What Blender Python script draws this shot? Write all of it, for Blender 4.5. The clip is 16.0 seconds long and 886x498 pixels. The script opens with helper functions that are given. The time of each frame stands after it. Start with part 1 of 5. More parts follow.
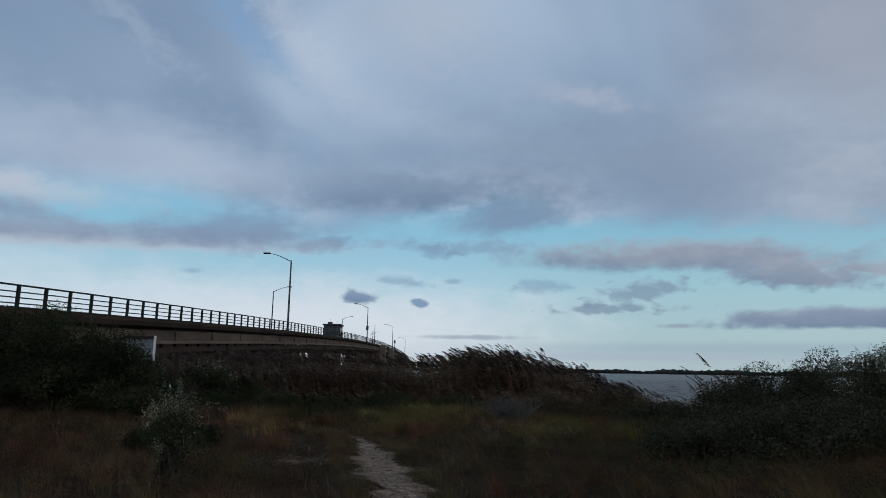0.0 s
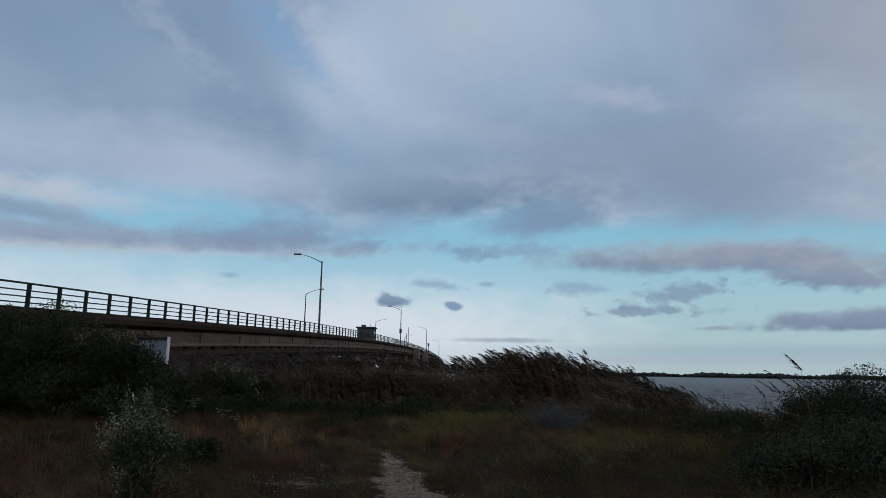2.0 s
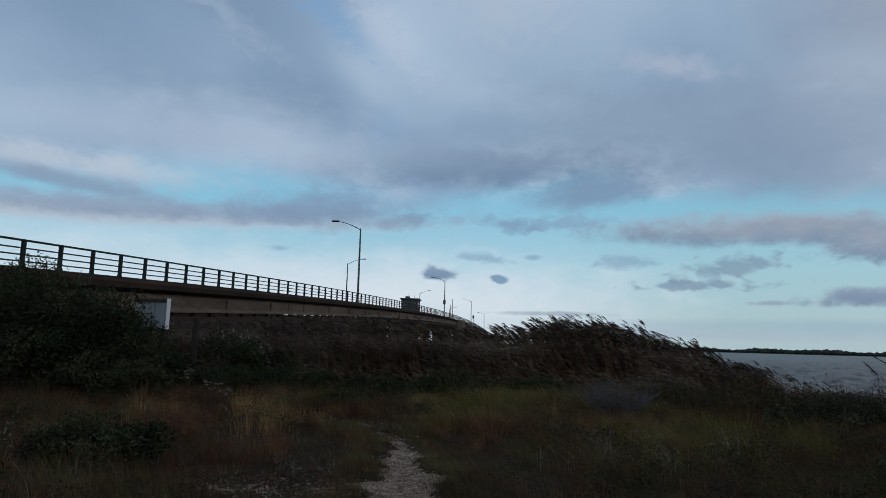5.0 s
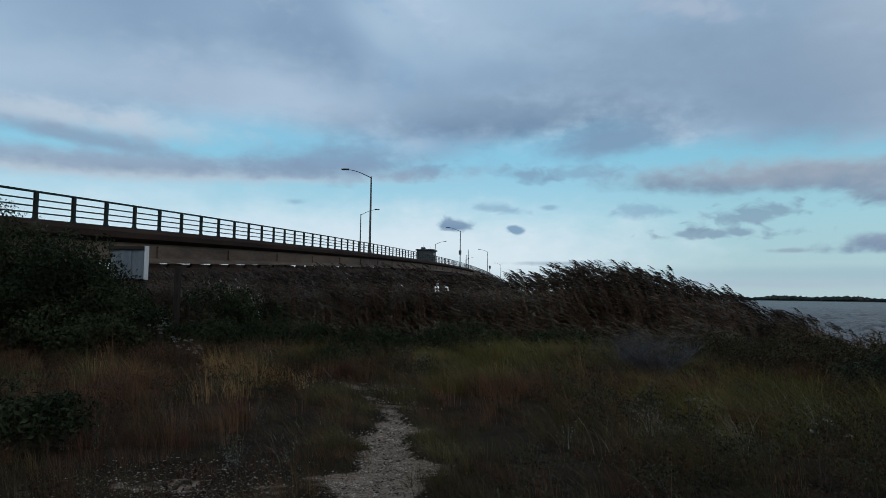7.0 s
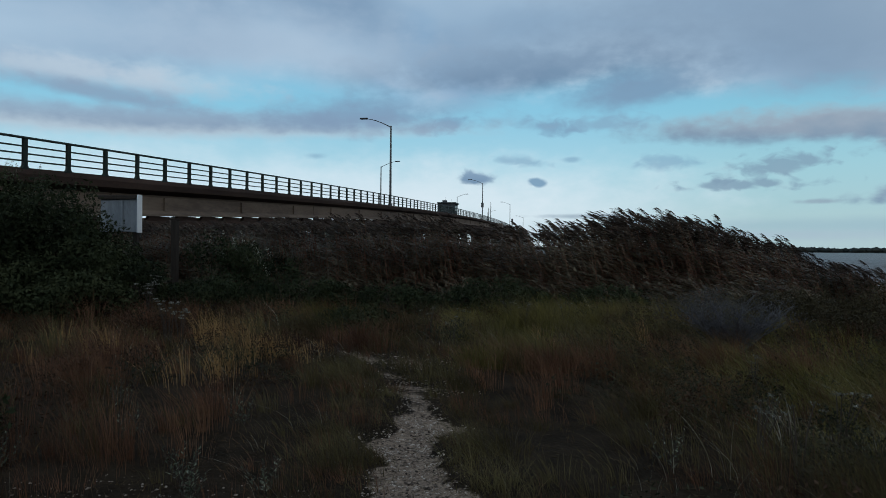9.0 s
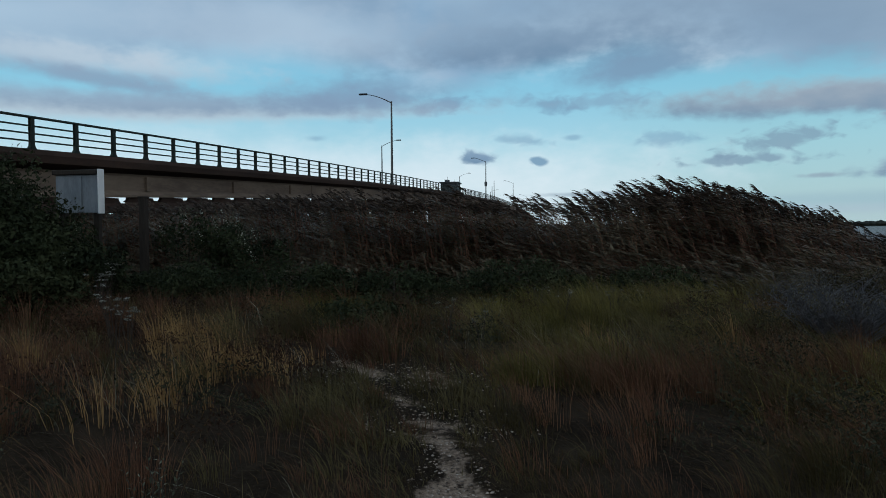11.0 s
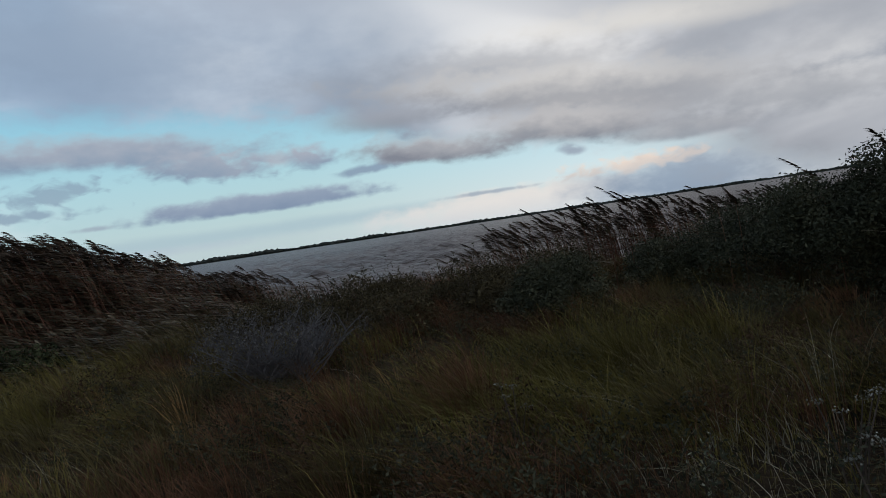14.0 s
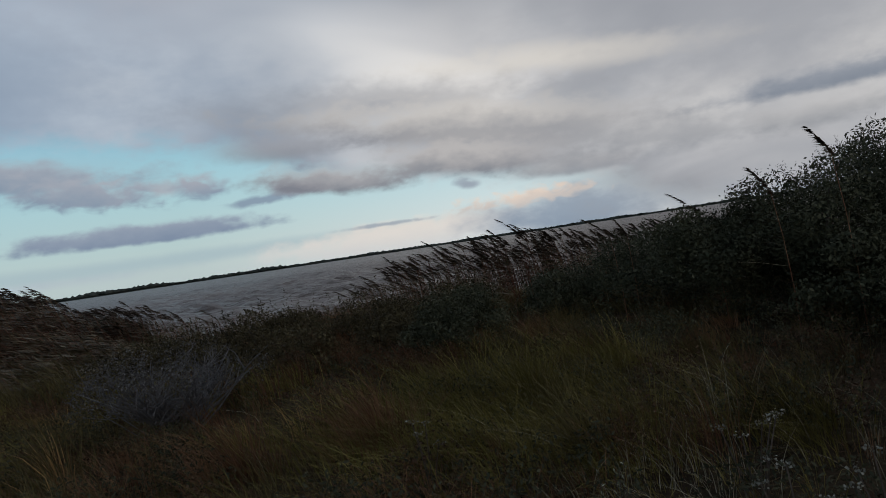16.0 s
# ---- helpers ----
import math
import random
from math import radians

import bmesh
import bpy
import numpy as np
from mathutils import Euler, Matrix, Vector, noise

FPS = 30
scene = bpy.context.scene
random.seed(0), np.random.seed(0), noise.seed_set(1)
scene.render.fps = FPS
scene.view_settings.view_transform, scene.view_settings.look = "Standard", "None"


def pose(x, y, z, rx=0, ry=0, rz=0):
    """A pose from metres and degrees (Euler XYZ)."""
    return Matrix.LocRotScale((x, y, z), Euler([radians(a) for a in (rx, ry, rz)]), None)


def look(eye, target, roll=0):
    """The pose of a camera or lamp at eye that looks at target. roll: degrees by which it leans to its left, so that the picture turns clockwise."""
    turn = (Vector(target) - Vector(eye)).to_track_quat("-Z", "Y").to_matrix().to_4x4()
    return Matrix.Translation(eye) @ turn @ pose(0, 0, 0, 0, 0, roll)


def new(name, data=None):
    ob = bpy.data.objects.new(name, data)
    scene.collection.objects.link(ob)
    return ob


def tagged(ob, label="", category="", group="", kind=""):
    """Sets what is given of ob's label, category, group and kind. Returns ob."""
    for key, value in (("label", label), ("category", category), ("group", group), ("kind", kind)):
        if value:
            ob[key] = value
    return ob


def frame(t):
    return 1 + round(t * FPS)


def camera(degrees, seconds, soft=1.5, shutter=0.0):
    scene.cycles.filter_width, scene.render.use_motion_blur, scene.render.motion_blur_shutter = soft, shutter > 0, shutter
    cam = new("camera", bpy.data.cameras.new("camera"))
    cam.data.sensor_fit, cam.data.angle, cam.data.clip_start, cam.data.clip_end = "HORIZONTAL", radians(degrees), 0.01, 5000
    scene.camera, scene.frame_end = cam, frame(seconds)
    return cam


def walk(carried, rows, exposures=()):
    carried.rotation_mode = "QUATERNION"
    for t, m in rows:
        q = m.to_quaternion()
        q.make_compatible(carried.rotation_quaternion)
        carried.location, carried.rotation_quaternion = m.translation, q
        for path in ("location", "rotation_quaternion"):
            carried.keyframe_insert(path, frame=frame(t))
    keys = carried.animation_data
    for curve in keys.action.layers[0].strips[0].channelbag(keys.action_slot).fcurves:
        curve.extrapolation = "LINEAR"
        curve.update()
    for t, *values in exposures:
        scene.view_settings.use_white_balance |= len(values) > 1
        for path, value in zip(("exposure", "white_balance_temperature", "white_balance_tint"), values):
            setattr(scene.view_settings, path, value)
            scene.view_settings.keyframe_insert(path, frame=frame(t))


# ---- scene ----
cam = camera(66.55, 16.0, soft=0.8)


def seen(x, y, z, yaw, pitch, roll):
    """A pose from the eye's place and the view's turn to the left, rise and lean, in degrees."""
    a, b = radians(yaw), radians(pitch)
    ahead = Vector((-math.sin(a) * math.cos(b), math.cos(a) * math.cos(b), math.sin(b)))
    eye = Vector((x, y, z))
    return look(eye, eye + ahead, roll)


walk(cam, [
    (0, seen(-0.00, 0.00, 1.70, 0.05, 10.13, 0.84)),
    (0.5, seen(-0.10, 0.73, 1.71, 0.52, 10.19, 0.85)),
    (1, seen(-0.17, 1.24, 1.73, 1.13, 10.23, 0.92)),
    (1.5, seen(-0.11, 1.79, 1.76, 2.07, 10.30, 1.10)),
    (2, seen(-0.07, 2.41, 1.72, 2.92, 10.34, 0.87)),
    (2.5, seen(-0.07, 3.09, 1.72, 4.88, 10.34, 1.34)),
    (3, seen(0.04, 3.57, 1.63, 5.63, 9.85, 1.30)),
    (3.5, seen(0.17, 4.08, 1.60, 5.90, 9.42, 1.30)),
    (4, seen(0.10, 4.76, 1.64, 6.11, 8.93, 1.34)),
    (6.5, seen(0.04, 7.89, 1.59, 7.89, 5.33, 1.21)),
    (7, seen(0.01, 8.53, 1.57, 8.12, 3.84, 0.85)),
    (7.5, seen(-0.12, 9.11, 1.55, 8.77, 2.62, 0.88)),
    (8, seen(-0.23, 9.68, 1.53, 9.08, 1.63, 0.73)),
    (8.5, seen(-0.37, 10.21, 1.54, 9.52, 0.49, 0.78)),
    (9, seen(-0.50, 10.79, 1.55, 9.88, -0.12, 0.54)),
    (11.3, seen(-1.33, 13.62, 1.47, 9.91, -1.87, -0.65)),
    (11.5, seen(-1.41, 13.84, 1.47, 7.92, -1.77, -1.24)),
    (12, seen(-1.55, 14.30, 1.52, -0.83, -1.47, -2.80)),
    (12.5, seen(-1.66, 14.81, 1.52, -14.38, -1.75, -4.83)),
    (13, seen(-1.62, 15.10, 1.54, -24.16, -1.86, -6.39)),
    (13.5, seen(-1.74, 15.41, 1.52, -35.60, -1.77, -7.56)),
    (14, seen(-1.87, 15.69, 1.52, -45.99, -1.86, -8.48)),
    (14.5, seen(-1.88, 15.80, 1.54, -49.50, -1.86, -8.78)),
    (15, seen(-1.88, 15.77, 1.54, -51.90, -1.42, -8.78)),
    (15.5, seen(-1.90, 15.76, 1.54, -53.67, -0.97, -8.75)),
    (16, seen(-1.87, 15.81, 1.54, -55.03, -0.45, -8.51)),
], exposures=[(0, -0.14, 6400, 10), (4, -0.14, 6350, 9), (7, 0.0, 6200, 4), (8, 0.0, 6150, 3), (11.5, 0.02, 6150, 1), (12, 0.1, 6250, 3), (12.5, 0.2, 6350, 5), (13.5, 0.15, 6575, 8), (14.5, 0.1, 6740, 10), (16, 0.0, 6900, 10)])

# ---------------------------------------------------------------- light
def lin(r, g, b):
    """Linear colour from display values of 0 to 255."""
    out = []
    for v in (r, g, b):
        v /= 255
        out.append(v / 12.92 if v <= 0.04045 else ((v + 0.055) / 1.055) ** 2.4)
    return (*out, 1.0)


world = bpy.data.worlds.new("sky")
scene.world = world
world.use_nodes = True
WT = world.node_tree
WT.nodes.clear()


class Net:
    """Short hand for shader nodes."""

    def __init__(self, tree):
        self.tree = tree

    def node(self, kind, **props):
        n = self.tree.nodes.new(kind)
        for key, value in props.items():
            setattr(n, key, value)
        return n

    def put(self, socket, value):
        if isinstance(value, bpy.types.NodeSocket):
            self.tree.links.new(value, socket)
        else:
            socket.default_value = value

    def math(self, op, a, b=None, clamp=False):
        n = self.node("ShaderNodeMath", operation=op, use_clamp=clamp)
        self.put(n.inputs[0], a)
        if b is not None:
            self.put(n.inputs[1], b)
        return n.outputs[0]

    def ramp(self, fac, stops):
        n = self.node("ShaderNodeValToRGB")
        el = n.color_ramp.elements
        while len(el) < len(stops):
            el.new(0.5)
        for e, (at, colour) in zip(el, stops):
            e.position = at
            e.color = colour if len(colour) == 4 else (*colour, 1)
        self.put(n.inputs[0], fac)
        return n.outputs[0]

    def remap(self, v, a, b, c=0.0, d=1.0, smooth=False):
        n = self.node("ShaderNodeMapRange", clamp=True)
        n.interpolation_type = "SMOOTHSTEP" if smooth else "LINEAR"
        for i, value in enumerate((v, a, b, c, d)):
            self.put(n.inputs[i], value)
        return n.outputs[0]

    def mix(self, fac, a, b, blend="MIX"):
        n = self.node("ShaderNodeMix", data_type="RGBA", blend_type=blend)
        self.put(n.inputs[0], fac)
        self.put(n.inputs[6], a)
        self.put(n.inputs[7], b)
        return n.outputs[2]

    def noise(self, vec, scale, detail=4, rough=0.5, distortion=0.0):
        n = self.node("ShaderNodeTexNoise")
        if vec is not None:
            self.put(n.inputs["Vector"], vec)
        n.inputs["Scale"].default_value = scale
        n.inputs["Detail"].default_value = detail
        n.inputs["Roughness"].default_value = rough
        n.inputs["Distortion"].default_value = distortion
        return n.outputs[0]

    def vec(self, x, y, z=0.0):
        n = self.node("ShaderNodeCombineXYZ")
        for i, v in enumerate((x, y, z)):
            self.put(n.inputs[i], v)
        return n.outputs[0]


W = Net(WT)
way = W.node("ShaderNodeTexCoord").outputs["Generated"]
split = W.node("ShaderNodeSeparateXYZ")
WT.links.new(way, split.inputs[0])
dx, dy, dz = split.outputs
AZ = W.math("MULTIPLY", W.math("ARCTAN2", dx, dy), 57.2958)      # degrees, clockwise from +y
EL = W.math("MULTIPLY", W.math("ARCSINE", dz), 57.2958)
# the cloud deck lies flat overhead, so its grain is laid out on a level plane
lift = W.math("ADD", W.math("MAXIMUM", dz, 0.0), 0.3)
PLANE = W.vec(W.math("DIVIDE", dx, lift), W.math("DIVIDE", dy, lift))
SKYXY = W.vec(W.math("MULTIPLY", AZ, 0.14), W.math("MULTIPLY", EL, 0.25))
rag = W.noise(SKYXY, 2.3, 4, 0.5)
rag2 = W.noise(SKYXY, 0.8, 3, 0.5)
frill = W.noise(SKYXY, 7.0, 4, 0.5)
RAG = W.math("ADD", W.math("MULTIPLY", W.math("SUBTRACT", rag, 0.5), 1.8), W.math("MULTIPLY", W.math("SUBTRACT", rag2, 0.5), 1.3))
RAG = W.math("ADD", RAG, W.math("MULTIPLY", W.math("SUBTRACT", frill, 0.5), 0.7))

# finer fraying for the small clouds
FRAY = W.math("MULTIPLY", W.math("SUBTRACT", W.noise(SKYXY, 5.0, 3, 0.45, 0.5), 0.5), 2.6)

# clear air between the clouds
nishita = W.node("ShaderNodeTexSky", sky_type="NISHITA")
nishita.sun_disc = False
nishita.sun_elevation, nishita.sun_rotation = radians(9), radians(235)
air = W.mix(0.1, (0, 0, 0, 1), nishita.outputs[0], "MIX")
gradient = W.ramp(W.math("DIVIDE", EL, 40.0), [
    (0.0, lin(220, 228, 235)), (0.07, lin(204, 223, 234)), (0.16, lin(180, 216, 233)),
    (0.28, lin(148, 203, 230)), (0.5, lin(124, 180, 217)), (1.0, lin(96, 136, 180))])
# the clear band is deeper and greener to the right, over the water
teal = W.ramp(W.math("DIVIDE", EL, 40.0), [
    (0.0, lin(184, 204, 212)), (0.07, lin(176, 204, 214)), (0.16, lin(166, 206, 220)),
    (0.28, lin(142, 198, 222)), (0.5, lin(124, 180, 217)), (1.0, lin(96, 136, 180))])
gradient = W.mix(W.math("MULTIPLY", W.remap(AZ, 0.0, 16.0), W.remap(AZ, 60.0, 34.0)), gradient, teal)
sky = W.mix(0.12, gradient, air)


def cloud(sky, az, el, wide, up, down, lean, colour, under=None, soft=0.35, rough=0.6, cover=1.0):
    """One cloud: its middle and half sizes in degrees; lean: rise per degree to the right; under: the colour of its base."""
    soft += 0.2
    x = W.math("SUBTRACT", AZ, az)
    y = W.math("SUBTRACT", W.math("SUBTRACT", EL, el), W.math("MULTIPLY", x, lean))
    tall = W.math("MAXIMUM", W.math("DIVIDE", y, up), W.math("DIVIDE", y, -down))
    x = W.math("DIVIDE", x, wide)
    r = W.math("SQRT", W.math("ADD", W.math("MULTIPLY", x, x), W.math("MULTIPLY", tall, tall)))
    r = W.math("ADD", r, W.math("MULTIPLY", W.math("ADD", W.math("MULTIPLY", RAG, 0.6), FRAY) if wide < 4.5 else RAG, rough))
    m = W.remap(r, 1 + soft, 1 - soft, 0.0, cover, True)
    if under:
        shade = W.remap(W.math("ADD", y, W.math("MULTIPLY", RAG, 0.8 * up)), -down, up)
        colour = W.mix(shade, under, colour)
    return W.mix(m, sky, colour)


# thin bars over the horizon
GREY, BLUISH, PINK, PALE = lin(148, 161, 178), lin(129, 149, 172), lin(164, 171, 185), lin(192, 196, 206)
sky = cloud(sky, 30, 1.9, 26, 0.5, 0.5, 0.0, lin(160, 184, 197), soft=0.6, rough=0.4, cover=0.7)
sky = cloud(sky, 12, 1.2, 16, 0.35, 0.35, 0.0, lin(170, 184, 200), soft=0.6, rough=0.5, cover=0.6)
sky = cloud(sky, -14, 3.4, 16, 2.6, 2.6, 0.03, lin(226, 232, 240), soft=0.9, rough=0.7, cover=0.95)
sky = cloud(sky, -34, 4.5, 15, 3.0, 5.0, 0.0, lin(212, 226, 237), soft=0.8, rough=0.6, cover=0.75)
sky = cloud(sky, 2.3, 2.7, 3.6, 0.16, 0.16, 0.0, GREY, soft=0.6, rough=0.6, cover=0.7)
# pale heaps far off over the water, and a blue-grey shower
sky = cloud(sky, 52, 1.4, 9, 0.9, 1.5, 0.0, lin(226, 220, 216), lin(200, 204, 210), soft=0.4, rough=1.0, cover=0.9)
sky = cloud(sky, 67, 1.2, 7.5, 1.7, 2.4, 0.0, lin(146, 162, 182), lin(122, 142, 166), soft=0.5, rough=0.6, cover=0.95)
sky = cloud(sky, 82, 1.6, 10, 2.4, 3.0, 0.0, lin(162, 170, 182), lin(146, 156, 170), soft=0.6, rough=0.6, cover=0.9)
sky = cloud(sky, 62.5, 2.7, 4.2, 0.7, 0.4, 0.0, lin(228, 210, 198), lin(196, 192, 192), soft=0.4, rough=1.2, cover=0.9)
sky = cloud(sky, 50.5, 2.35, 3.0, 0.14, 0.14, 0.0, GREY, soft=0.5, rough=0.8, cover=0.8)
# middle clouds
sky = cloud(sky, 19.5, 9.0, 11.5, 1.4, 0.9, -0.03, PINK, BLUISH, soft=0.35, rough=0.75)
sky = cloud(sky, 28, 7.2, 4.4, 1.5, 0.8, -0.1, PINK, BLUISH, soft=0.35, rough=0.7)
sky = cloud(sky, 16.5, 6.5, 3.2, 0.7, 0.5, 0.12, BLUISH, soft=0.5, rough=1.6, cover=0.7)
sky = cloud(sky, 14.0, 5.1, 3.6, 0.35, 0.3, 0.0, BLUISH, soft=0.5, rough=1.4, cover=0.75)
sky = cloud(sky, 31.3, 3.9, 9.4, 0.95, 0.55, 0.0, lin(148, 162, 182), lin(122, 140, 166), soft=0.2, rough=0.8)
sky = cloud(sky, 33.6, 7.4, 0.9, 0.8, 0.5, 0.0, PINK, soft=0.4, rough=0.5, cover=0.8)
sky = cloud(sky, 36.0, 7.3, 1.7, 1.0, 0.9, 0.0, PINK, BLUISH, soft=0.35, rough=0.6)
sky = cloud(sky, 40.6, 5.7, 2.4, 0.35, 0.3, 0.06, BLUISH, soft=0.4, rough=0.6, cover=0.9)
sky = cloud(sky, 44.0, 6.3, 2.2, 0.5, 0.4, -0.05, GREY, soft=0.4, rough=0.8)
sky = cloud(sky, 57.5, 4.9, 0.7, 0.35, 0.3, 0.0, GREY, soft=0.4, rough=0.4, cover=0.8)
# small dark puffs over the bridge
sky = cloud(sky, -7.1, 5.8, 1.35, 0.55, 0.45, -0.05, lin(140, 161, 186), lin(118, 142, 170), soft=0.3, rough=0.8)
sky = cloud(sky, -2.0, 5.5, 0.65, 0.3, 0.3, -0.1, lin(134, 161, 187), soft=0.35, rough=0.8)
sky = cloud(sky, -0.8, 10.0, 1.9, 0.7, 0.5, -0.1, lin(128, 157, 185), soft=0.6, rough=1.0, cover=0.75)
sky = cloud(sky, 3.6, 10.1, 3.0, 0.6, 0.4, 0.0, lin(136, 162, 188), soft=0.6, rough=1.0, cover=0.65)
sky = cloud(sky, -3.2, 7.2, 1.5, 0.4, 0.25, -0.1, lin(132, 163, 190), soft=0.6, rough=1.0, cover=0.6)
sky = cloud(sky, 0.8, 7.4, 0.7, 0.2, 0.2, 0.0, lin(132, 163, 190), soft=0.5, rough=0.6, cover=0.6)
sky = cloud(sky, 8.5, 7.0, 1.8, 0.6, 0.4, 0.0, lin(132, 163, 190), soft=0.6, rough=1.2, cover=0.6)
sky = cloud(sky, -9.5, 10.2, 2.0, 0.6, 0.5, 0.15, lin(126, 150, 180), soft=0.5, rough=0.9, cover=0.8)
sky = cloud(sky, -16.4, 9.5, 1.2, 0.8, 0.5, 0.1, lin(134, 163, 190), soft=0.6, rough=1.0, cover=0.6)
sky = cloud(sky, -20.6, 7.5, 0.7, 0.2, 0.2, 0.0, lin(140, 170, 195), soft=0.6, rough=0.5, cover=0.6)
sky = cloud(sky, 19.2, 3.7, 1.4, 0.15, 0.15, 0.0, GREY, soft=0.5, rough=0.6, cover=0.7)
# long bank to the left, with its pale lower edge
sky = cloud(sky, -34, 9.2, 20, 1.0, 0.7, 0.03, lin(186, 195, 208), soft=0.5, rough=0.5, cover=0.9)
sky = cloud(sky, -30, 9.9, 18, 0.9, 0.7, 0.025, lin(142, 163, 189), lin(124, 144, 172), soft=0.6, rough=1.0, cover=0.7)
sky = cloud(sky, -17, 10.8, 8, 1.5, 0.8, 0.1, lin(132, 151, 179), soft=0.55, rough=0.8, cover=0.8)
sky = cloud(sky, -40, 13.0, 11, 1.2, 1.2, -0.05, lin(216, 218, 226), lin(176, 188, 206), soft=0.5, rough=0.7, cover=0.9)
sky = cloud(sky, -37, 11.3, 5.5, 0.7, 0.5, -0.08, lin(140, 157, 182), soft=0.5, rough=0.7, cover=0.8)

# the grey deck overhead: its lower edge by direction, its grain on the level plane
edge = W.ramp(W.math("DIVIDE", W.math("ADD", AZ, 180.0), 360.0), [
    (0.0, (0.2,) * 3), (0.36, (0.42,) * 3), (0.406, (0.43,) * 3), (0.437, (0.46,) * 3), (0.46, (0.41,) * 3),
    (0.47, (0.385,) * 3), (0.488, (0.41,) * 3), (0.51, (0.465,) * 3), (0.516, (0.475,) * 3), (0.53, (0.41,) * 3),
    (0.566, (0.37,) * 3), (0.593, (0.345,) * 3), (0.607, (0.32,) * 3), (0.622, (0.255,) * 3), (0.64, (0.215,) * 3),
    (0.66, (0.18,) * 3), (0.675, (0.15,) * 3), (0.69, (0.11,) * 3), (0.71, (0.03,) * 3), (0.75, (0.0,) * 3)])
edge = W.math("MULTIPLY", edge, 30.0)
over = W.math("ADD", W.math("SUBTRACT", EL, edge), W.math("MULTIPLY", RAG, 1.7))
deck_cover = W.remap(over, -0.9, 1.9, 0.0, 0.97, True)
grain = W.noise(PLANE, 1.5, 3, 0.42, 0.5)
folds = W.noise(PLANE, 0.7, 2, 0.4, 0.3)
tone = W.math("ADD", W.math("MULTIPLY", grain, 0.75), W.math("MULTIPLY", folds, 0.65))
tone = W.remap(tone, 0.5, 0.9, 0.0, 1.0, True)
cool = W.ramp(tone, [(0.0, lin(130, 152, 180)), (0.4, lin(153, 174, 199)), (0.75, lin(176, 194, 215)), (1.0, lin(208, 218, 230))])
warm = W.ramp(tone, [(0.0, lin(142, 147, 158)), (0.4, lin(172, 176, 185)), (0.75, lin(198, 200, 206)), (1.0, lin(224, 224, 226))])
deck = W.mix(W.remap(AZ, 16.0, 58.0), cool, warm)
# breaks where the blue shows through the deck, up to the left
thin = W.math("MULTIPLY", W.remap(W.noise(PLANE, 1.1, 4, 0.6, 0.6), 0.52, 0.68, 0.0, 0.7, True), W.remap(AZ, 10.0, -20.0))
deck = W.mix(thin, deck, lin(128, 168, 206))
sky = W.mix(deck_cover, sky, deck)
# darker and lighter parts of the deck
sky = cloud(sky, -3, 14.8, 13, 2.2, 1.5, 0.03, lin(142, 162, 187), lin(114, 136, 164), soft=0.5, rough=0.6, cover=0.9)
sky = cloud(sky, 7, 12.8, 6, 1.3, 1.0, 0.1, lin(128, 152, 180), soft=0.5, rough=0.6, cover=0.9)
sky = cloud(sky, -27, 26, 4.0, 1.0, 0.9, -0.6, lin(190, 202, 220), soft=0.9, rough=1.3, cover=0.25)
sky = cloud(sky, -18, 27, 3.5, 1.6, 1.4, -0.6, lin(128, 166, 206), soft=0.8, rough=1.0, cover=0.6)
sky = cloud(sky, -13, 26, 3.0, 1.6, 1.4, -0.8, lin(190, 202, 220), soft=0.9, rough=0.9, cover=0.6)
sky = cloud(sky, 84, 16, 13, 6, 6, 0.0, lin(156, 161, 172), soft=0.8, rough=0.6, cover=0.8)
sky = cloud(sky, -26, 16, 11, 2.6, 2.0, 0.0, lin(178, 192, 212), soft=0.8, rough=0.9, cover=0.6)
sky = cloud(sky, 20, 16.5, 17, 4.0, 3.2, -0.1, lin(134, 152, 176), soft=0.7, rough=0.5, cover=0.75)
sky = cloud(sky, 12.5, 22.4, 3.4, 0.8, 0.7, -0.2, lin(176, 186, 204), soft=0.8, rough=0.7, cover=0.7)
sky = cloud(sky, 33, 24, 8, 5, 4, 0.0, lin(176, 181, 194), soft=0.9, rough=0.5, cover=0.6)
sky = cloud(sky, -2, 29, 4, 3.5, 3, -0.2, lin(180, 190, 206), soft=0.9, rough=0.8, cover=0.6)
# heaped rows under the deck, over the water: pale tops and flat grey bases
sky = cloud(sky, 67, 13.6, 10, 1.0, 0.9, -0.08, lin(216, 214, 211), soft=0.6, rough=0.8, cover=0.75)
sky = cloud(sky, 52, 12.2, 12, 1.5, 1.2, -0.05, lin(140, 144, 154), soft=0.6, rough=0.6, cover=0.6)
sky = cloud(sky, 60, 9.4, 15, 1.9, 1.8, -0.13, lin(206, 205, 205), lin(138, 142, 152), soft=0.3, rough=0.7, cover=0.95)
sky = cloud(sky, 44, 9.6, 5, 1.0, 0.8, 0.0, lin(158, 163, 174), lin(136, 142, 154), soft=0.5, rough=0.8, cover=0.8)
sky = cloud(sky, 58.5, 6.5, 7.5, 1.7, 1.1, -0.1, lin(196, 195, 197), lin(124, 129, 141), soft=0.3, rough=0.8, cover=0.95)
sky = cloud(sky, 47, 6.2, 5.6, 1.5, 0.7, -0.1, lin(176, 176, 182), lin(122, 127, 140), soft=0.3, rough=0.8, cover=0.95)
sky = cloud(sky, 67.5, 4.7, 5.0, 0.7, 0.5, 0.0, lin(170, 172, 178), lin(138, 143, 154), soft=0.4, rough=0.8, cover=0.85)
sky = cloud(sky, 58, 4.6, 0.8, 0.35, 0.3, 0.0, GREY, soft=0.4, rough=0.5, cover=0.9)
